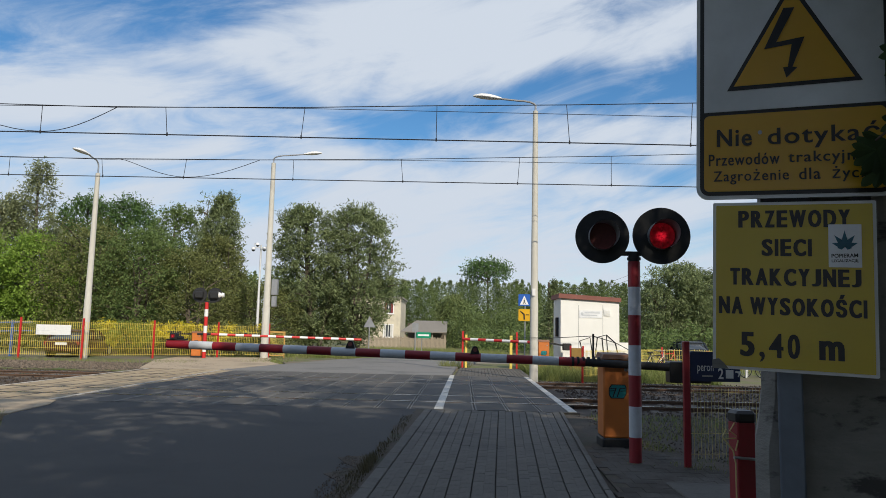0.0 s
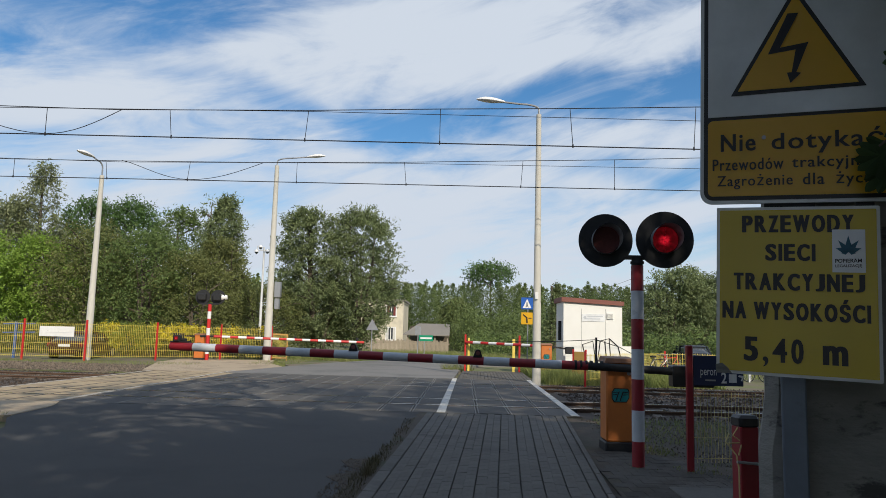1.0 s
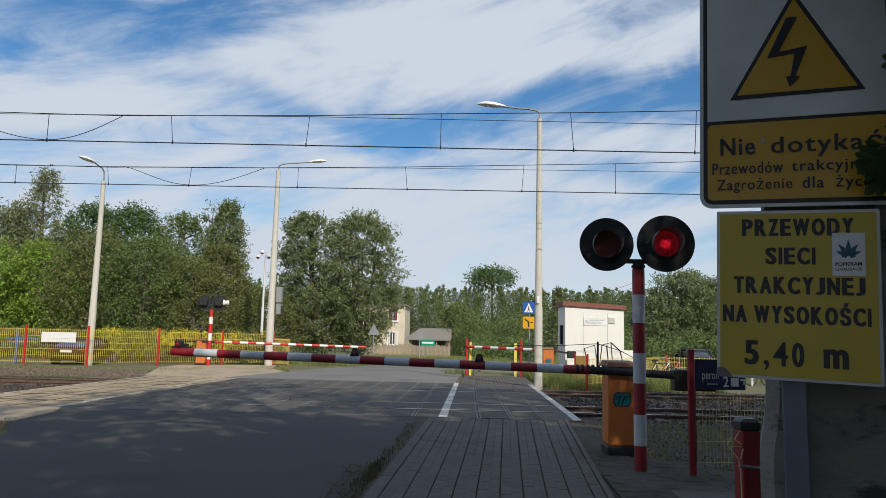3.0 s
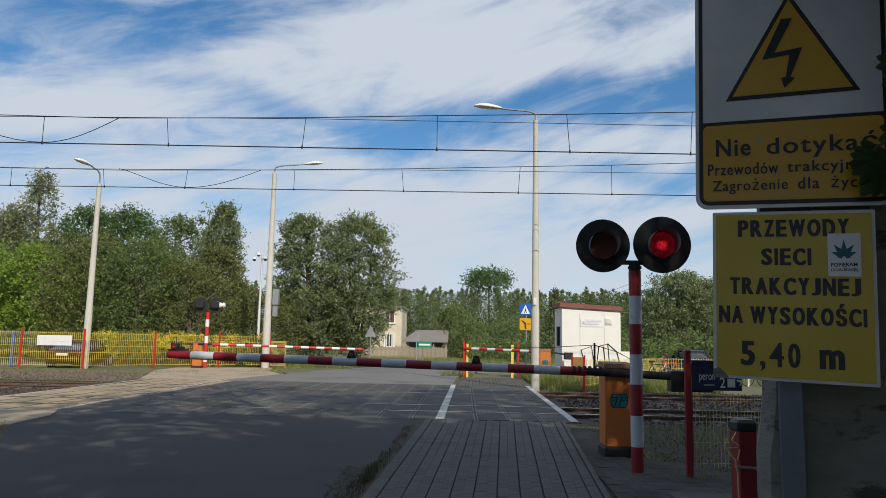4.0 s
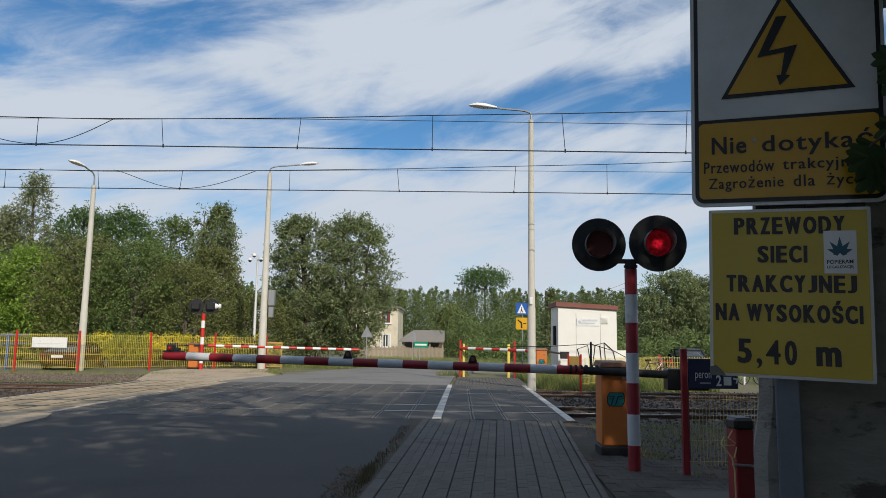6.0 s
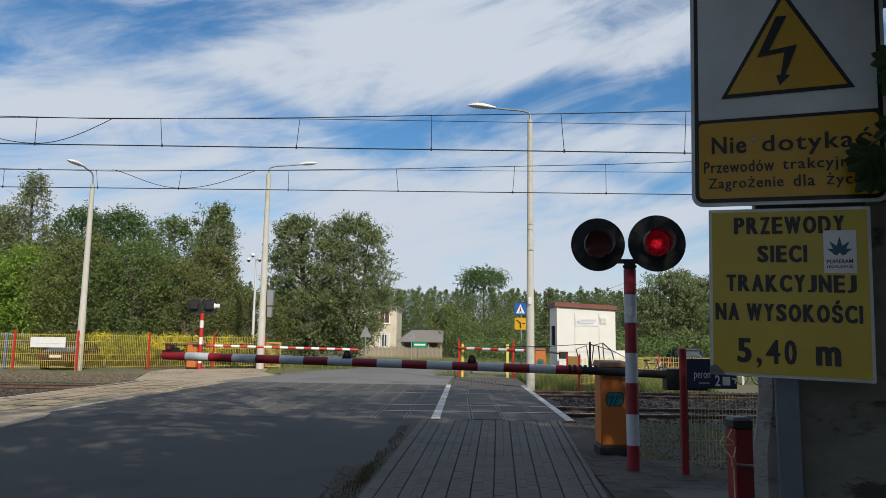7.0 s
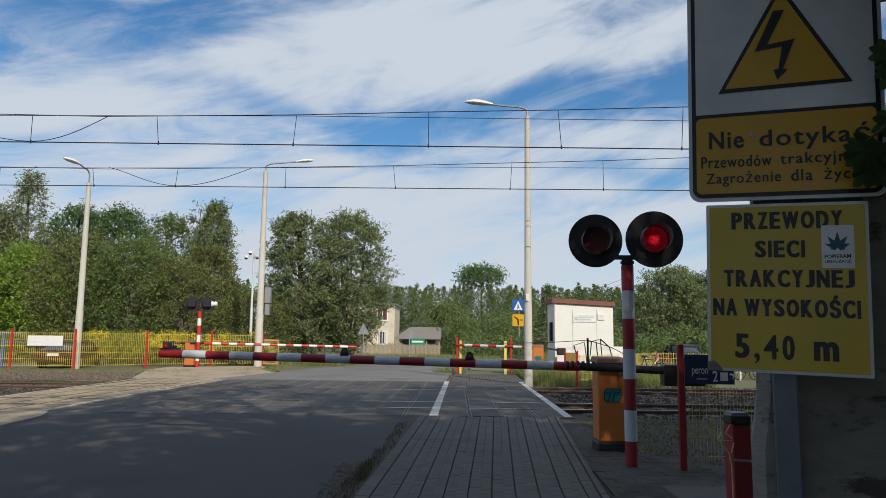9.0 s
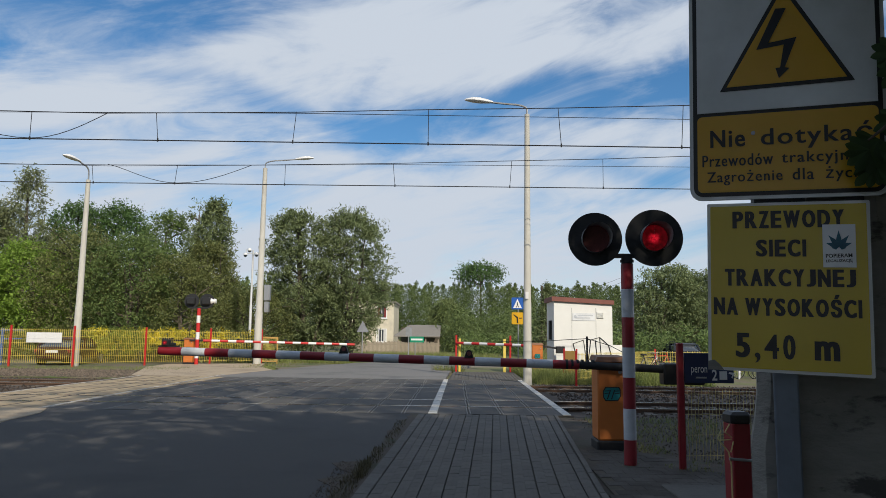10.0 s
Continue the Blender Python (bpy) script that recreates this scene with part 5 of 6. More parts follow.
WILLOW = dict(shape="tall", droop=0.3, long=1.7)
tree(-9.25, 48, 10.3, 2.55, LEAF_WILLOW, "grey-green willow with several stems beside the road", 11, 0.6, 42000, 0.065, stems=4, clump=0.16, **WILLOW)
tree(-6.7, 48.6, 10.5, 2.8, LEAF_WILLOW, "tall grey-green willow with a full crown", 12, 0.8, 42000, 0.065, stems=4, clump=0.16, **WILLOW)
tree(-29.9, 50, 13.8, 2.5, LEAF_SILVER, "slender pale willow with a pointed top", 13, 1.0, 13000, 0.075, stems=1, shape="spire", droop=0.3, long=1.7)
tree(-33.5, 50, 11.0, 3.5, LEAF_SILVER, "pale willow at the wood's edge", 14, 1.0, 20000, 0.08, stems=2, shape="spire", droop=0.3, long=1.7)
tree(-29.3, 53, 9.2, 2.4, LEAF_SILVER, "pale willow at the wood's edge", 35, 0.8, 13000, 0.08, stems=2, **WILLOW)
tree(-29.4, 56, 12.1, 2.8, LEAF_DARK, "dark green broad-leaved tree in the wood", 15, 1.0, 30000, 0.1, clump=0.2)
tree(-26.4, 57, 12.3, 2.9, LEAF_DARK, "dark green broad-leaved tree in the wood", 16, 1.0, 30000, 0.1, clump=0.2)
tree(-20.8, 52, 10.9, 2.6, LEAF_GREEN, "green broad-leaved tree in a row", 17, 0.8, 24000, 0.085)
tree(-17.3, 50, 11.5, 2.6, LEAF_WILLOW, "grey-green willow with a pointed top", 18, 0.8, 26000, 0.075, stems=2, shape="spire", droop=0.3, long=1.7)
tree(-15.3, 48.5, 8.2, 2.0, LEAF_OLIVE, "thin olive-green willow in the row", 19, 0.6, 14000, 0.07, stems=3, **WILLOW)
tree(-29.3, 43, 7.6, 4.0, LEAF_BRIGHT, "bright green maple behind the yellow fence", 20, 0.5, 26000, 0.095, stems=2)
tree(-33.5, 42, 7.0, 3.4, LEAF_BRIGHT, "bright green maple behind the yellow fence", 34, 0.5, 20000, 0.095, stems=2)
tree(-25.2, 45, 7.4, 3.2, LEAF_BRIGHT, "bright green bushy tree behind the yellow fence", 21, 0.5, 22000, 0.09, stems=2)
tree(-22.3, 43.5, 8.0, 3.0, LEAF_OLIVE, "olive bushy tree behind the yellow fence", 22, 0.4, 24000, 0.075, stems=3)
tree(-18.8, 43, 7.6, 3.0, LEAF_GREEN, "green bushy tree behind the yellow fence", 23, 0.4, 24000, 0.075, stems=3)
tree(-15.6, 43, 6.4, 2.5, LEAF_OLIVE, "olive bush behind the far barrier", 24, 0.3, 20000, 0.07, stems=3)
tree(-12.2, 45.5, 4.6, 2.4, LEAF_OLIVE, "yellowish-green rounded bush behind the gate", 25, 0.2, 20000, 0.065, stems=4, name="bush")
tree(16.8, 60, 7.8, 3.2, LEAF_WILLOW, "broad grey-green willow bush", 26, 0.3, 24000, 0.085, stems=4, **WILLOW)
tree(20.6, 61, 7.4, 3.2, LEAF_WILLOW, "broad grey-green willow bush", 27, 0.3, 24000, 0.085, stems=4, **WILLOW)
tree(27.5, 60, 8.5, 4.2, LEAF_GREEN, "green willow bush behind the platform", 28, 0.3, 20000, 0.1, stems=4)
tree(34.5, 58, 9.5, 4.5, LEAF_GREEN, "green tree behind the platform", 29, 0.3, 16000, 0.11, stems=4)
tree(5.9, 131, 15.7, 4.3, LEAF_DARK, "dark round-topped tree above the wood", 30, 11.6, 6500, 0.2, clump=0.2, rise=0.3)
tree(8.3, 62, 6.6, 1.4, LEAF_WILLOW, "narrow young tree beside the hut", 31, 0.6, 9000, 0.09, "cone")
tree(-0.2, 92, 6.8, 2.2, LEAF_PALE, "pale green weeping willow in the distance", 32, 1.0, 14000, 0.11, droop=1.2, long=1.8)
tree(-9.4, 96, 6.5, 2.2, LEAF_PALE, "pale green weeping willow behind the house", 33, 1.0, 9000, 0.11, droop=1.2, long=1.8)

# far wood: slim birches and pines close together, bushes at their foot
rng_w = np.random.default_rng(40)
cs, rs = [], []
for k in range(720):
    x = rng_w.uniform(-75, 125)
    y = rng_w.uniform(114, 150)
    hh = (11.5 + rng_w.normal() * 0.5) * y / 135
    for j in range(16):
        f = j / 15
        cs.append((x + rng_w.normal() * 0.7 * (1.05 - f), y + rng_w.normal() * 0.6, 0.8 + f * (hh - 1.2)))
        rs.append(rng_w.uniform(0.8, 1.25) * (1.6 * (1.0 - f) ** 0.6 + 0.36))
for k in range(200):
    x, y = rng_w.uniform(0.5, 46), rng_w.uniform(76, 104)
    hh = rng_w.uniform(2.5, 5.8)
    for j in range(7):
        cs.append((x + rng_w.normal() * 1.0, y + rng_w.normal(), hh * (j + 0.5) / 7))
        rs.append(1.15)
cs, rs = np.array(cs), np.array(rs)
middle = (cs[:, 0] > -36) & (cs[:, 0] < 54)    # the stretch that the road opens up to
wood_v = np.concatenate([leaf_cloud(cs[middle], rs[middle], 80, 0.12, rng_w, 0.8, 1.6), leaf_cloud(cs[~middle], rs[~middle], 18, 0.26, rng_w, 0.5, 1.4)])
tagged(new("far_wood", quads_mesh("far_wood", wood_v, LEAF_FAR)), "dense mixed wood closing the distance", "wood", kind="stuff")

# unseen roadside wood behind the viewer, added to shade the road and the signs
for i, (x, y, h, r, low) in enumerate(((4.1, -2.8, 17.5, 4.8, 4.2), (10.5, -3.0, 18.5, 5.2, 3.0), (16.5, -2.0, 19, 5.2, 2.5), (22.5, -3, 19, 5.4, 1.5), (0.4, -8.5, 15, 4.5, 3.0), (7.0, -9, 15, 5.0, 1.5), (14, -9, 15, 5.5, 1.0),
                                       (2.5, -16, 17, 5.5, 0.8), (11, 3.2, 10, 3.8, 0.6), (-13, -4, 14, 4.6, 1.0), (-12, -12, 15, 5.0, 0.8), (4.5, -1.8, 8.0, 2.9, 2.8))):
    tree(x, y, h, r, CHESTNUT, "unseen tree added to shade the roadside", 50 + i, low, (3500, 6500, 6500, 6000, 4600, 7500, 9000, 9000)[i] if i < 8 else 12000, 0.23, "round", 1, 0.2, 1.0, 0.2, "shade trees")

# ---- low tree at the signs, with a drooping branch ----
chestnut = tree(3.3, 0.7, 7.6, 2.6, CHESTNUT, "chestnut with a low branch hanging before the signs", 70, 3.0, 9000, 0.16, "round", 1, 0.3, 1.0, 0.2, "shade trees")
branch = Shape()
TW = lambda s, z, out=0.16: (1.03 + s * 0.925 - 0.38 * out - 3.3, 2.9 - s * 0.38 - 0.925 * out - 0.7, z - GROUND_Z)
branch.tube([(0, 0, 3.4), TW(1.6, 3.0, 0.3), TW(0.95, 2.5, 0.2), TW(0.66, 2.2), TW(0.56, 2.12)], [0.05, 0.03, 0.015, 0.008, 0.004], 6)
branch.tube([TW(0.95, 2.5, 0.2), TW(0.72, 2.5), TW(0.64, 2.48)], [0.01, 0.006, 0.004], 5)
part("low_branch", branch, BARK, chestnut, "thin drooping branch")


def palmate(s, z, size, turn, out, rng):
    """One leaf of five to seven toothed leaflets, folded along their ribs."""
    m = Shape()
    for k in range(7):
        a = radians(turn - 78 + 26 * k)
        ln = size * (1 - 0.07 * abs(k - 3)) * rng.uniform(0.9, 1.08)
        dip = rng.uniform(-0.25, 0.25)
        rib, left, right = [], [], []
        for f, w in ((0.0, 0.02), (0.3, 0.09), (0.55, 0.16), (0.75, 0.19), (0.9, 0.11), (1.0, 0.0)):
            cx, cz = ln * f * math.cos(a), ln * f * math.sin(a)
            bend = out + dip * ln * f * f
            rib.append(TW(s + cx, z + cz, bend))
            left.append(TW(s + cx - math.sin(a) * w * ln, z + cz + math.cos(a) * w * ln, bend - 0.03 * w))
            right.append(TW(s + cx + math.sin(a) * w * ln, z + cz - math.cos(a) * w * ln, bend - 0.03 * w))
        n = len(rib)
        m.add(rib + left + right, [(i, i + 1, n + i + 1, n + i) for i in range(n - 1)] + [(i, 2 * n + i, 2 * n + i + 1, i + 1) for i in range(n - 1)])
    return m


rngl = random.Random(8)
for s, z, size, turn, out in ((0.585, 2.035, 0.09, 225, 0.12), (0.675, 2.20, 0.10, 200, 0.12), (0.60, 2.13, 0.11, 235, 0.12), (0.565, 2.09, 0.10, 215, 0.14), (0.63, 2.07, 0.12, 265, 0.11), (0.72, 2.25, 0.10, 150, 0.14), (0.675, 2.45, 0.095, 185, 0.13), (0.69, 2.40, 0.11, 230, 0.14), (0.69, 2.12, 0.12, 275, 0.13)):
    part("leaf", palmate(s, z, size, turn, out, rngl), CHESTNUT, chestnut, "broad dark leaf of seven leaflets")


# ---- weeds and grass ----
def blades(name, spots, label, seed, mat=GRASS, flower=None, z=GROUND_Z):
    """Thin blades strewn over rectangles given as x0, x1, y0, y1, count, height."""
    rng = np.random.default_rng(seed)
    quads = []
    for x0, x1, y0, y1, n, hh in spots:
        p = np.stack([rng.uniform(x0, x1, n), rng.uniform(y0, y1, n), np.full(n, z)], 1)
        hgt = hh * rng.uniform(0.35, 1.2, n)
        a = rng.uniform(0, 2 * math.pi, n)
        side = np.stack([np.cos(a), np.sin(a), np.zeros(n)], 1) * (0.005 + 0.007 * hh)
        lean = rng.normal(size=(n, 3)) * (0.4 * hgt)[:, None]
        lean[:, 2] = hgt
        quads.append(np.stack([p - side, p + side, p + lean + side * 0.25, p + lean - side * 0.25], 1).reshape(-1, 3))
    ob = new(name, quads_mesh(name, np.concatenate(quads), mat))
    return tagged(ob, label, "grass", kind="stuff")


blades("verge_grass", [(3.0, 9.0, 24.6, 30.0, 14000, 0.42), (2.9, 4.6, 25.2, 34, 5000, 0.45), (-24, -10.8, 29.2, 31.4, 3500, 0.18), (-9.4, -5.6, 39.5, 47, 5000, 0.5), (-9.3, -7.6, 31.5, 39, 900, 0.22), (-0.6, 0.7, 31.9, 32.8, 500, 0.4),
                       (-7, 4.0, 47.5, 62, 9000, 0.34), (9, 24, 31.8, 44, 6000, 0.5), (3.2, 9, 35, 42, 2500, 0.5), (-9, 0, 62, 69, 3000, 0.3), (6.5, 12, 52, 60, 2000, 0.7)], "long green and straw-coloured verge grass", 61)
blades("kerb_weeds", [(2.5, 4.8, 10.6, 13.8, 700, 0.07), (2.8, 4.4, 6.8, 9.0, 300, 0.08), (-13, -8.4, 10.2, 12.2, 1800, 0.22)], "sparse dark weeds along kerb and soil", 62, z=-0.05)
DRY_WEED = leaf_material("dry_weed", (0.075, 0.07, 0.035), (0.1, 0.085, 0.05), (0.06, 0.075, 0.03))
blades("gutter_weeds", [(-1.08, -0.9, 5.9, 6.4, 120, 0.035), (-1.02, -0.84, 6.4, 7.5, 300, 0.045), (-0.96, -0.82, 7.4, 8.3, 300, 0.08), (-0.92, -0.78, 8.3, 9.5, 200, 0.05), (-0.86, -0.7, 9.5, 12.5, 260, 0.045)], "dry dark weeds rooted in the gutter dirt", 66, DRY_WEED, z=-0.005)
# goldenrod behind the fence
rng_g = np.random.default_rng(63)
gc = [(rng_g.uniform(-18.6, -10.8), 0, 0) for _ in range(200)]
gc = np.array([(x, 36.4 + max(0, (x + 15) * 0.75) + rng_g.uniform(0, 2.2), rng_g.uniform(0.55, 1.65)) for x, _, _ in gc])
gv = leaf_cloud(gc, rng_g.uniform(0.16, 0.34, len(gc)), 46, 0.055, rng_g, 0.2, 1.6)
tagged(new("goldenrod", quads_mesh("goldenrod", gv, FLOWER)), "yellow flowering goldenrod behind the wire fence", "flowers", kind="stuff")
gc = np.array([(rng_g.uniform(-34, -9.5), 38.5 + rng_g.uniform(0, 3.0), rng_g.uniform(0.1, 1.5)) for _ in range(380)])
gv = leaf_cloud(gc, rng_g.uniform(0.3, 0.7, len(gc)), 48, 0.08, rng_g, 0.2, 1.3)
tagged(new("undergrowth", quads_mesh("undergrowth", gv, LEAF_OLIVE)), "green undergrowth at the wood's foot", "bushes", kind="stuff")
gc = np.array([(rng_g.uniform(1.2, 9.0), rng_g.uniform(62, 72), rng_g.uniform(0.1, 1.8)) for _ in range(130)] + [(rng_g.uniform(9, 34), rng_g.uniform(46, 54), rng_g.uniform(0.1, 2.4)) for _ in range(260)])
gv = leaf_cloud(gc, rng_g.uniform(0.4, 0.9, len(gc)), 44, 0.10, rng_g, 0.2, 1.3)
tagged(new("undergrowth", quads_mesh("undergrowth", gv, LEAF_GREEN)), "green bushes beyond the road's bend", "bushes", kind="stuff")


# ---- vehicles and cycles ----
def car(x, y, rz, paint, label, k=1.0):
    """A lofted body, a glasshouse with pillars and a roof, wheels, lamps and plates. It faces -x; k scales its height."""
    t = thing("car", x, y, GROUND_Z, rz, label, "car", "parked cars")

    def loft(stations):
        s, seg = Shape(), 12
        for px, w, z0, z1 in stations:
            for q in range(seg):
                a = 2 * math.pi * (q + 0.5) / seg
                ca, sa = math.cos(a), math.sin(a)
                s.v.append((px, w * math.copysign(abs(ca) ** 0.45, ca), (z0 + z1) / 2 + (z1 - z0) / 2 * math.copysign(abs(sa) ** 0.45, sa)))
        for i in range(len(stations) - 1):
            for q in range(seg):
                s.f.append((i * seg + q, i * seg + (q + 1) % seg, (i + 1) * seg + (q + 1) % seg, (i + 1) * seg + q))
        s.f.append(tuple(range(seg))[::-1])
        s.f.append(tuple(range((len(stations) - 1) * seg, len(stations) * seg)))
        return s

    body = part("body", loft([(-2.15, 0.66, 0.35, 0.66 * k), (-2.0, 0.8, 0.26, 0.78 * k), (-1.2, 0.87, 0.22, 0.95 * k), (0, 0.89, 0.22, 1.0 * k), (1.5, 0.88, 0.22, 1.04 * k), (2.0, 0.84, 0.26, 1.04 * k), (2.15, 0.72, 0.35, 0.9 * k)]), paint, t)
    part("glasshouse", loft([(-1.15, 0.72, 0.9 * k, 0.98 * k), (-0.45, 0.70, 0.9 * k, 1.44 * k), (0.3, 0.70, 0.9 * k, 1.52 * k), (1.3, 0.69, 0.9 * k, 1.5 * k), (1.95, 0.70, 0.95 * k, 1.04 * k)]), GLASS, body, "dark tinted windows")
    part("roof", loft([(-0.5, 0.64, 1.42 * k, 1.47 * k), (0.3, 0.68, 1.46 * k, 1.57 * k), (1.3, 0.66, 1.46 * k, 1.55 * k), (1.45, 0.6, 1.42 * k, 1.47 * k)]), paint, body)
    for side in (-1, 1):
        for xa, za, xb, zb in ((-1.1, 0.95, -0.45, 1.46), (0.33, 0.95, 0.33, 1.48), (1.9, 1.0, 1.38, 1.47)):
            part("pillar", Shape().beam((xa, side * 0.76, za * k), (xb, side * 0.67, zb * k), 0.09, 0.07), paint, body)
        part("roof_rail", Shape().tube([(-0.2, side * 0.58, 1.58 * k), (0.0, side * 0.58, 1.64 * k), (1.1, side * 0.58, 1.62 * k), (1.25, side * 0.58, 1.55 * k)], 0.022, 6), SOOT, body)
        part("rear_lamp", Shape().box(2.0, 2.13, side * 0.7 - 0.09, side * 0.7 + 0.09, 0.72 * k, 0.92 * k, 0.02), DARK_RED, body, "red rear lamp")
        part("headlight", Shape().box(-2.13, -2.0, side * 0.62 - 0.13, side * 0.62 + 0.13, 0.56 * k, 0.7 * k, 0.02), WHITE, body)
        for wx in (-1.32, 1.3):
            w = part("wheel", Shape().tube([(wx, side * 0.68, 0.32), (wx, side * 0.905, 0.32)], 0.32, 20), RUBBER, t, "black tyre")
            part("rim", Shape().tube([(wx, side * 0.85, 0.32), (wx, side * 0.915, 0.32)], 0.2, 14), STEEL, w)
    part("number_plate", Shape().box(2.13, 2.165, -0.26, 0.26, 0.62, 0.74), WHITE, body, "blank white plate")
    return t


car(14.7, 46.4, -93, CAR_DARK, "dark estate car parked beyond the platform fence", 0.9)
car(-18.3, 35.4, -85, CAR_RED, "dark red car parked behind the yellow fence", 0.86)


def bicycle(x, y, rz, colour, label):
    t = thing("bicycle", x, y, GROUND_Z, rz, label, "bicycle", "parked bicycles")
    for wx in (-0.52, 0.52):
        pts = [(wx + 0.33 * math.cos(a), 0, 0.34 + 0.33 * math.sin(a)) for a in np.linspace(0, 2 * math.pi, 25)]
        w = part("wheel", Shape().tube(pts, 0.018, 6), RUBBER, t)
        sp = Shape()
        for k in range(8):
            a = math.pi * k / 8
            sp.tube([(wx - 0.32 * math.cos(a), 0, 0.34 - 0.32 * math.sin(a)), (wx + 0.32 * math.cos(a), 0, 0.34 + 0.32 * math.sin(a))], 0.003, 4)
        part("spokes", sp, STEEL, w)
    f = Shape()
    for a, b in (((-0.52, 0.34), (-0.15, 0.85)), ((-0.52, 0.34), (0.0, 0.32)), ((0.0, 0.32), (-0.17, 0.92)), ((0.0, 0.32), (0.38, 0.82)), ((-0.15, 0.82), (0.38, 0.85)), ((0.52, 0.34), (0.34, 1.0))):
        f.tube([(a[0], 0, a[1]), (b[0], 0, b[1])], 0.018, 6)
    part("frame", f, colour, t)
    part("saddle", Shape().box(-0.3, -0.05, -0.07, 0.07, 0.92, 0.98, 0.02), RUBBER, t)
    part("handlebar", Shape().tube([(0.25, -0.28, 1.04), (0.36, 0, 1.0), (0.25, 0.28, 1.04)], 0.014, 6), STEEL, t)
    return t


for i, (x, y, rz) in enumerate(((8.0, 29.4, 25), (8.3, 30.2, 18), (9.7, 33.5, 15), (12.4, 30.3, 20), (13.1, 30.5, 25))):
    bicycle(x, y, rz, (BLACK, STEEL, RED)[i % 3], "parked bicycle at the platform fence")
for x in (11.9, 12.7, 13.4):
    hoop = thing("cycle_stand", x, 30.0, GROUND_Z, 0, "pale bent steel cycle stand", "cycle stand", "cycle stands")
    part("hoop", Shape().tube([(0, 0, -0.05), (0, 0, 0.8), (0.08, 0.1, 0.88), (0.2, 0.5, 0.88), (0.28, 0.6, 0.8), (0.28, 0.6, -0.05)], 0.035, 8), WHITE, hoop)

# ---- odds and ends ----
banner = thing("banner", -18.3, 31.5, 0, 3, "blank white banner tied to the yellow fence", "banner")
part("sheet", Shape().box(0, 1.5, -0.01, 0.01, 1.0, 1.44), WHITE, banner)
part("fold", Shape().box(0, 1.5, -0.02, -0.011, 1.17, 1.185), SIGN_WHITE, banner)
frame_blue = thing("cycle_shelter_frame", -20.4, 33.2, 0, 0, "blue steel frame behind the yellow fence", "frame")
part("upright", Shape().box(-0.05, 0.05, -0.04, 0.04, -0.1, 1.6), BLUE_PAINT, frame_blue)
part("arm", Shape().beam((-0.6, 0, 1.1), (0.9, 0, 1.15), 0.05, 0.05).beam((-0.6, 0, 1.5), (0.9, 0, 1.55), 0.05, 0.05), BLUE_PAINT, frame_blue)
yellow_gate = thing("gate", -9.9, 38.0, 0, 8, "narrow orange-brown framed gate with a wire panel", "gate")
FADED = material("faded_yellow_board", (0.5, 0.3, 0.08), 0.7, second=(0.42, 0.25, 0.07))
part("gate_frame", Shape().beam((0, 0, 1.33), (1.0, 0, 1.31), 0.08, 0.09).beam((0, 0, 0.1), (1.0, 0, 0.1), 0.06, 0.06).box(0, 0.06, -0.03, 0.03, -0.1, 1.33).box(0.95, 1.01, -0.03, 0.03, -0.1, 1.33), FADED, yellow_gate)
gs = Shape()
for k in range(16):
    gs.box(0.08 + 0.055 * k, 0.092 + 0.055 * k, -0.006, 0.006, 0.1, 1.3)
part("wire_panel", gs, YELLOW_WIRE, yellow_gate)
hut_fence = thing("board_gate", 4.32, 26.9, 0, -40, "small yellow-brown panel on red posts by the hut", "gate")
part("panel", Shape().box(0, 0.42, -0.02, 0.02, 0.2, 1.0), FADED, hut_fence)
for x in (-0.05, 0.47):
    part("post", Shape().box(x - 0.025, x + 0.025, -0.025, 0.025, -0.1, 1.08), RED, hut_fence)
drop = thing("power_line", 0, 0, 0, 0, "thin grey service wires slung behind the hut", "power line")
for z0, z1 in ((5.5, 6.9), (5.1, 6.5), (4.6, 5.4)):
    pts = [(8.0 + 7.15 * f, 62, z0 + (z1 - z0) * f - 0.5 * math.sin(math.pi * f)) for f in np.linspace(0, 1, 9)]
    part("service_wire", Shape().tube(pts, 0.012, 5), SOOT, drop)
for x, z in ((8.0, 6.0), (15.15, 7.2)):
    part("line_pole", Shape().tube([(x, 62, -0.2), (x, 62, z)], 0.1, 8), BARK, drop, "wooden line pole")

# ---- paving, piece by piece ----
footway = structure("pavement_1", Shape().slab([(-2.4, -6), (2.0, -6), (1.6, 4.0), (1.46, 7.0), (2.03, 13.75), (-0.42, 13.75), (-0.80, 6.6), (-1.6, 0)], -0.3, -0.02), JOINT, "grey brick footway beside the road", "pavement")
XL = lambda y: -0.70 + (y - 6.6) * 0.043 - (0.02 * (6.6 - y) ** 2 if y < 6.6 else 0)
XR = lambda y: 1.40 + (y - 7.0) * 0.085 + (0.0 if y > 7 else 0.02 * (7 - y))
COLS, ROW = 19, 0.205
rngb = random.Random(3)
BW = 0.108
brick_mesh = Shape().box(-0.5, 0.5, -0.0992, 0.0992, -0.05, 0.004, 0.002).mesh("brick", BRICK)
joined = Shape()
row = 0
y = 4.6
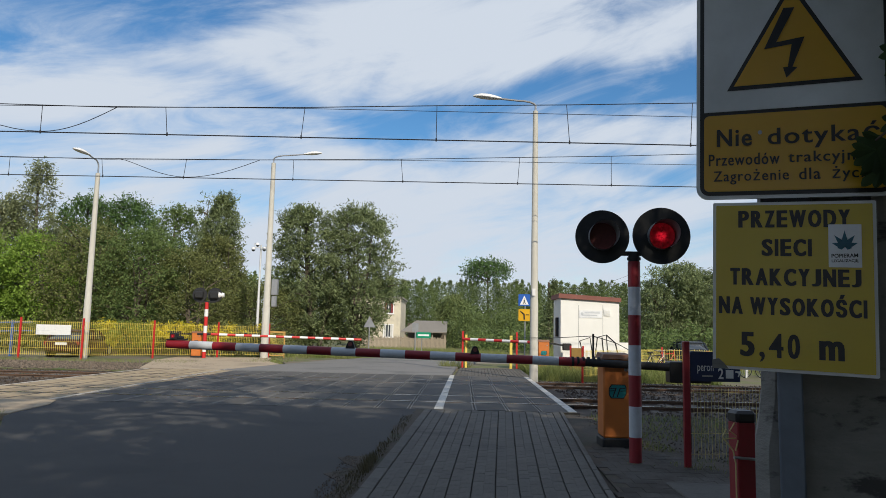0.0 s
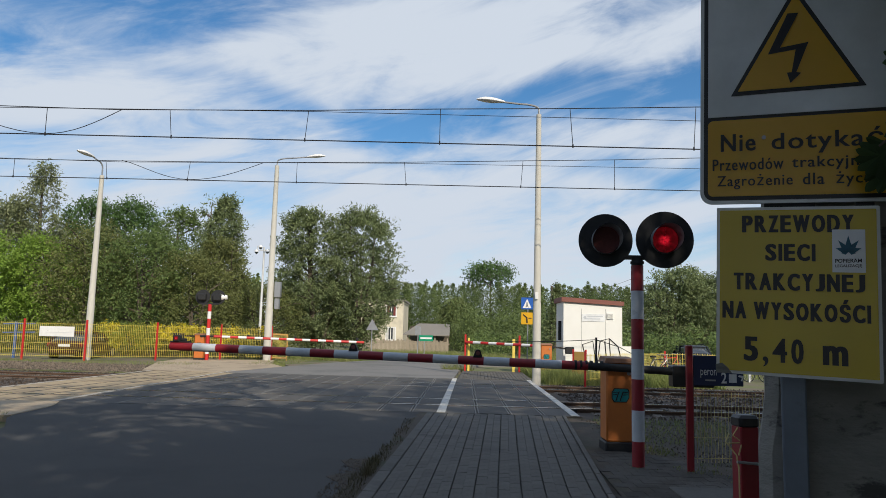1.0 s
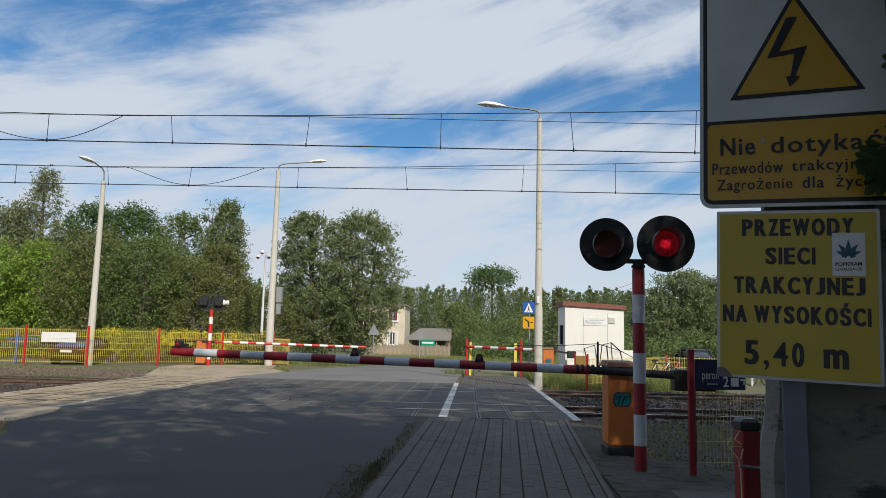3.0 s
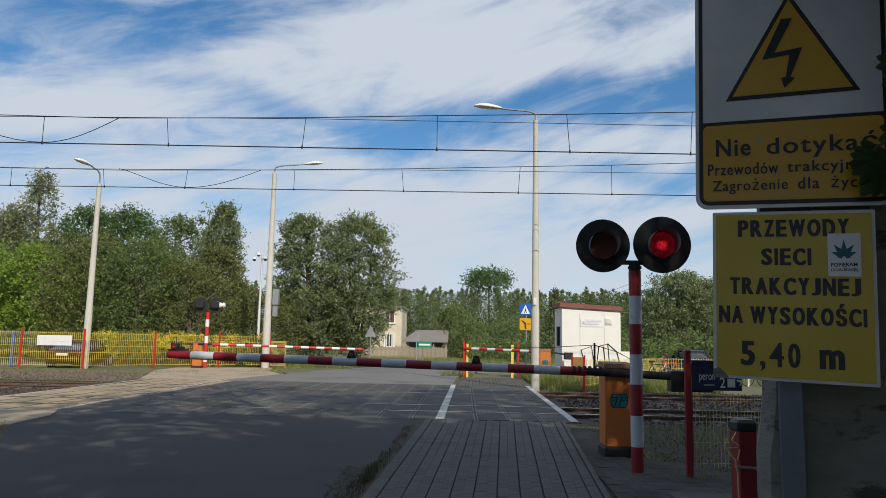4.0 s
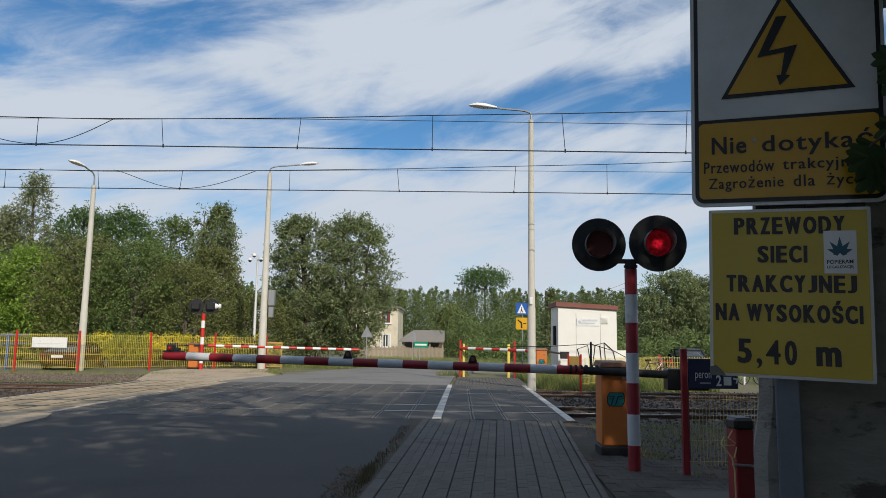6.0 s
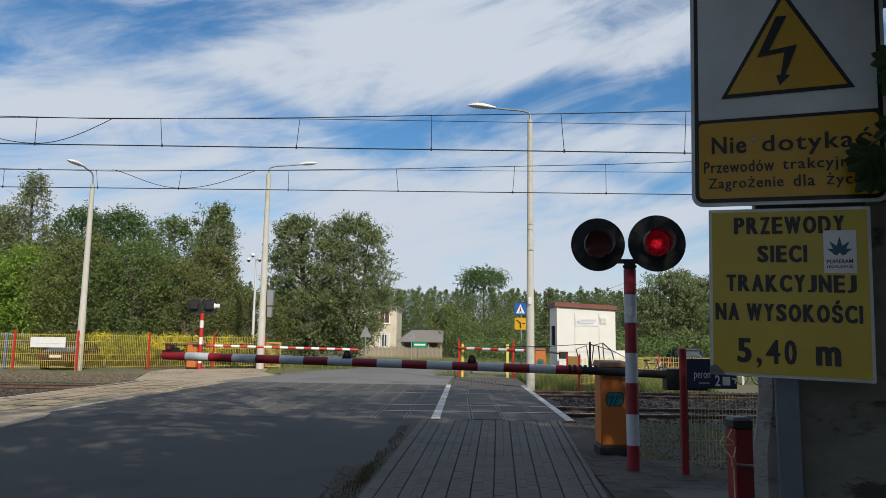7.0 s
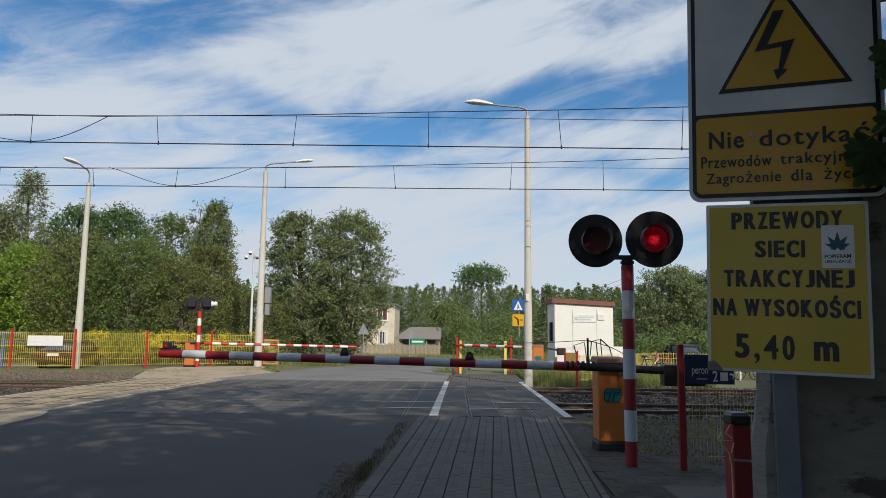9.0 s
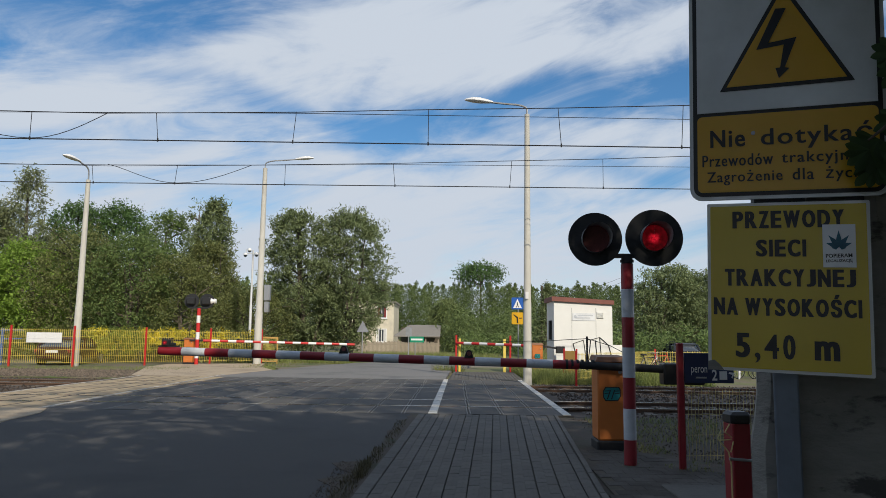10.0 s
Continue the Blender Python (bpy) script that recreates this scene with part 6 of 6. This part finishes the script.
while y < 13.7:
    for c in range(COLS):
        w = (XR(y) - XL(y)) / COLS
        x = XL(y) + w * (c + 0.5)
        yy = y + (0.1 if c % 2 else 0.0) + rngb.uniform(-0.006, 0.006)
        z = rngb.uniform(-0.001, 0.001)
        if yy > 13.65:
            continue
        if 6.15 < y < 9.2:
            ob = new("brick", brick_mesh)
            ob.parent = footway
            ob.location, ob.rotation_euler, ob.scale = (x, yy, z), (rngb.uniform(-0.003, 0.003), rngb.uniform(-0.012, 0.012), -0.05 + rngb.uniform(-0.005, 0.005)), (w - 0.0065, 1.03, 1)
        else:
            joined.box(x - w / 2 + 0.0038, x + w / 2 - 0.0038, yy - 0.1018, yy + 0.1018, -0.05, 0.004 + z, 0.0025)
    y += ROW
part("bricks", joined, BRICK_FAR, footway)["kind"] = "stuff"
kerb_mesh = Shape().box(-0.065, 0.065, -0.498, 0.498, -0.15, 0.01, 0.008).mesh("kerb_stone", KERB)
for k in range(11):
    yk = 3.2 + k
    ob = new("kerb_stone", kerb_mesh)
    ob.parent = footway
    ob.location, ob.rotation_euler = (XL(yk) - 0.075, yk, 0), (0, 0, -math.atan((XL(yk + 0.4) - XL(yk - 0.4)) / 0.8))
edge_mesh = Shape().box(-0.03, 0.03, -0.495, 0.495, -0.15, 0.012, 0.008).mesh("edging_stone", KERB)
for k in range(8):
    yk = 6.4 + k
    ob = new("edging_stone", edge_mesh)
    ob.parent = footway
    ob.location, ob.rotation_euler = (XR(yk) + 0.045, yk, 0), (0, 0, -math.atan((XR(yk + 0.4) - XR(yk - 0.4)) / 0.8))

side = structure("pavement_4", Shape().slab([(1.44, 4.2), (4.2, 4.0), (3.5, 8.2), (2.75, 9.3), (1.67, 9.75)], -0.3, -0.016), DIRT, "grey paving beside the signal mast", "pavement")
slabs = Shape()
for i in range(12):
    for j in range(26):
        x, y = 1.60 + 0.21 * i + (0.1 if j % 2 else 0), 4.3 + 0.21 * j
        if x > XR(y) + 0.18 and x < (3.5 if y < 8.1 else 3.4 - 0.75 * (y - 8.1)) and (x < 2.95 or y < 8.1):
            slabs.box(x - 0.1035, x + 0.1035, y - 0.1035, y + 0.1035, -0.06, -0.012 + rngb.uniform(-0.002, 0.002), 0.003)
part("pavers", slabs, SOILED_BRICK, side)["kind"] = "stuff"
part("cover_slab", Shape().box(2.1, 2.9, 6.6, 7.35, -0.05, 0.006, 0.01), KERB, side, "concrete cover slab")

far_path = structure("pavement_5", Shape().slab([(0.0, 25.2), (2.62, 25.2), (2.75, 31.2), (0.25, 31.2)], -0.3, -0.02), JOINT, "grey brick footway beyond the tracks", "pavement")
farb = Shape()
for j in range(29):
    for i in range(20):
        y = 25.32 + 0.205 * j
        x = 0.08 + (y - 25.2) * 0.03 + 0.127 * (i + 0.5)
        farb.box(x - 0.056, x + 0.056, y - 0.095, y + 0.095, -0.05, 0.004 + rngb.uniform(-0.004, 0.004))
part("bricks", farb, BRICK_FAR, far_path)["kind"] = "stuff"

bed = bpy.data.objects["crossing_bed"]
structure("joint_bed", Shape().slab([(-7.75, 13.77), (2.36, 13.77), (2.56, 25.13), (-7.9, 25.13)], -0.2, -0.012), JOINT, "dark dirt in the joints of the crossing slabs", "road")
structure("joint_dirt", Shape().slab([(-10.45, 13.78), (-7.78, 13.78), (-7.95, 25.1), (-10.45, 25.1)], -0.2, -0.007), JOINT, "dark dirt in the joints of the walkway slabs", "road")
# shallow near-black strips; their colour gives the shade of the deep rail grooves
for yr in RAILS:
    structure("flangeway", Shape().slab([(-10.5, yr - 0.105), (2.5, yr - 0.105), (2.5, yr + 0.105), (-10.5, yr + 0.105)], -0.15, -0.008), GROOVE, "dark strip for the shaded groove beside the rail", "road")
ROWS = ((13.82, 15.24), (15.46, 16.77), (16.99, 18.9), (18.92, 20.84), (21.06, 22.39), (22.61, 25.08))
for y0, y1 in ROWS:
    panel = Shape().box(-0.272, 0.272, (y0 - y1) / 2, (y1 - y0) / 2, -0.06, 0.0, 0.012).mesh("slab", SLAB)
    twin = Shape().box(-0.271, 0.271, (y0 - y1) / 2, (y1 - y0) / 2, -0.06, 0.0, 0.008).mesh("slab", SLAB_ROAD)
    border = Shape().box(-0.296, -0.272, (y0 - y1) / 2, (y1 - y0) / 2, -0.06, 0.002, 0.002).box(0.272, 0.296, (y0 - y1) / 2, (y1 - y0) / 2, -0.06, 0.002, 0.002).mesh("slab_edge", EDGE_STEEL)
    filler = Shape().box(-0.15, 0.16, (y0 - y1) / 2, (y1 - y0) / 2, -0.06, 0.0, 0.012).mesh("slab", SLAB)
    skew = ((y0 + y1) / 2 - 13.8) * 0.012
    ob = new("slab", filler)
    ob.parent = bed
    ob.location = (-7.885 + skew, (y0 + y1) / 2, -0.001)
    for k in range(20):
        ob = new("slab", panel if k < 4 else twin)
        ob.parent = bed
        ob.location = (-10.2 + 0.624 * k + skew + (0.304 if k > 3 else 0), (y0 + y1) / 2, rngb.uniform(-0.004, 0.003))
        if k > 3:
            rim = new("slab_edge", border)
            rim.parent = bed
            rim.location = ob.location

rngd = random.Random(12)
strip_l, strip_r = [], []
for k in range(34):
    y = 4.2 + 0.29 * k
    wide = (0.42 if y < 8.5 else 0.22) * rngd.uniform(0.45, 1.25)
    strip_r.append((XL(y) - 0.135, y))
    strip_l.append((XL(y) - 0.135 - wide, y + rngd.uniform(-0.05, 0.05)))
structure("gutter_dirt", Shape().slab(strip_r + strip_l[::-1], -0.05, 0.005), DIRT, "brown dirt gathered along the kerb", "ground")

pebbles("gutter_grit", 900, (-1.2, -0.86, 5.4, 8.4), 0.004, 0.008, STONE, "small grey grit in the gutter dirt", 17)
pebbles("soil_clods", 2600, (2.25, 6.5, 8.2, 13.8), -0.036, 0.014, DIRT, "crumbs of soil and small stones on the bare verge", 16)
blades("soil_weeds", [(2.3, 2.9, 9.5, 10.4, 260, 0.05), (2.45, 5.5, 10.5, 13.7, 900, 0.09), (2.5, 2.9, 8.1, 8.6, 120, 0.06), (2.0, 2.25, 8.35, 8.75, 90, 0.04), (-9.6, -7.1, 10.9, 11.6, 900, 0.12)], "small dark weeds on the bare verge", 64, z=-0.04)


# ---- added shutter discs that make the lamps flash ----
def motions():
    period = 1.013
    for blade, first, wide in zip(BLADES, (0.37, 0.875, 0.46, 0.46), (80.5, 75.9, -80.7, 87.7)):
        home = blade.matrix_basis.copy()
        rows = {}
        c = first - period
        while c < 11.5:
            for dt, turn in ((-0.30, 0), (-0.16, wide), (0.17, wide), (0.31, 0)):
                rows[round(c + dt, 3)] = turn
            c += period
        keys = sorted(rows)
        def turn_at(t):
            a = max(k for k in keys if k <= t)
            b = min(k for k in keys if k >= t)
            return rows[a] if a == b else rows[a] + (rows[b] - rows[a]) * (t - a) / (b - a)
        times = [0.0] + [k for k in keys if 0.02 < k < 9.98] + [10.0]
        walk(blade, [(t, home @ pose(0, 0, 0, 0, 0, turn_at(t))) for t in times])


motions()
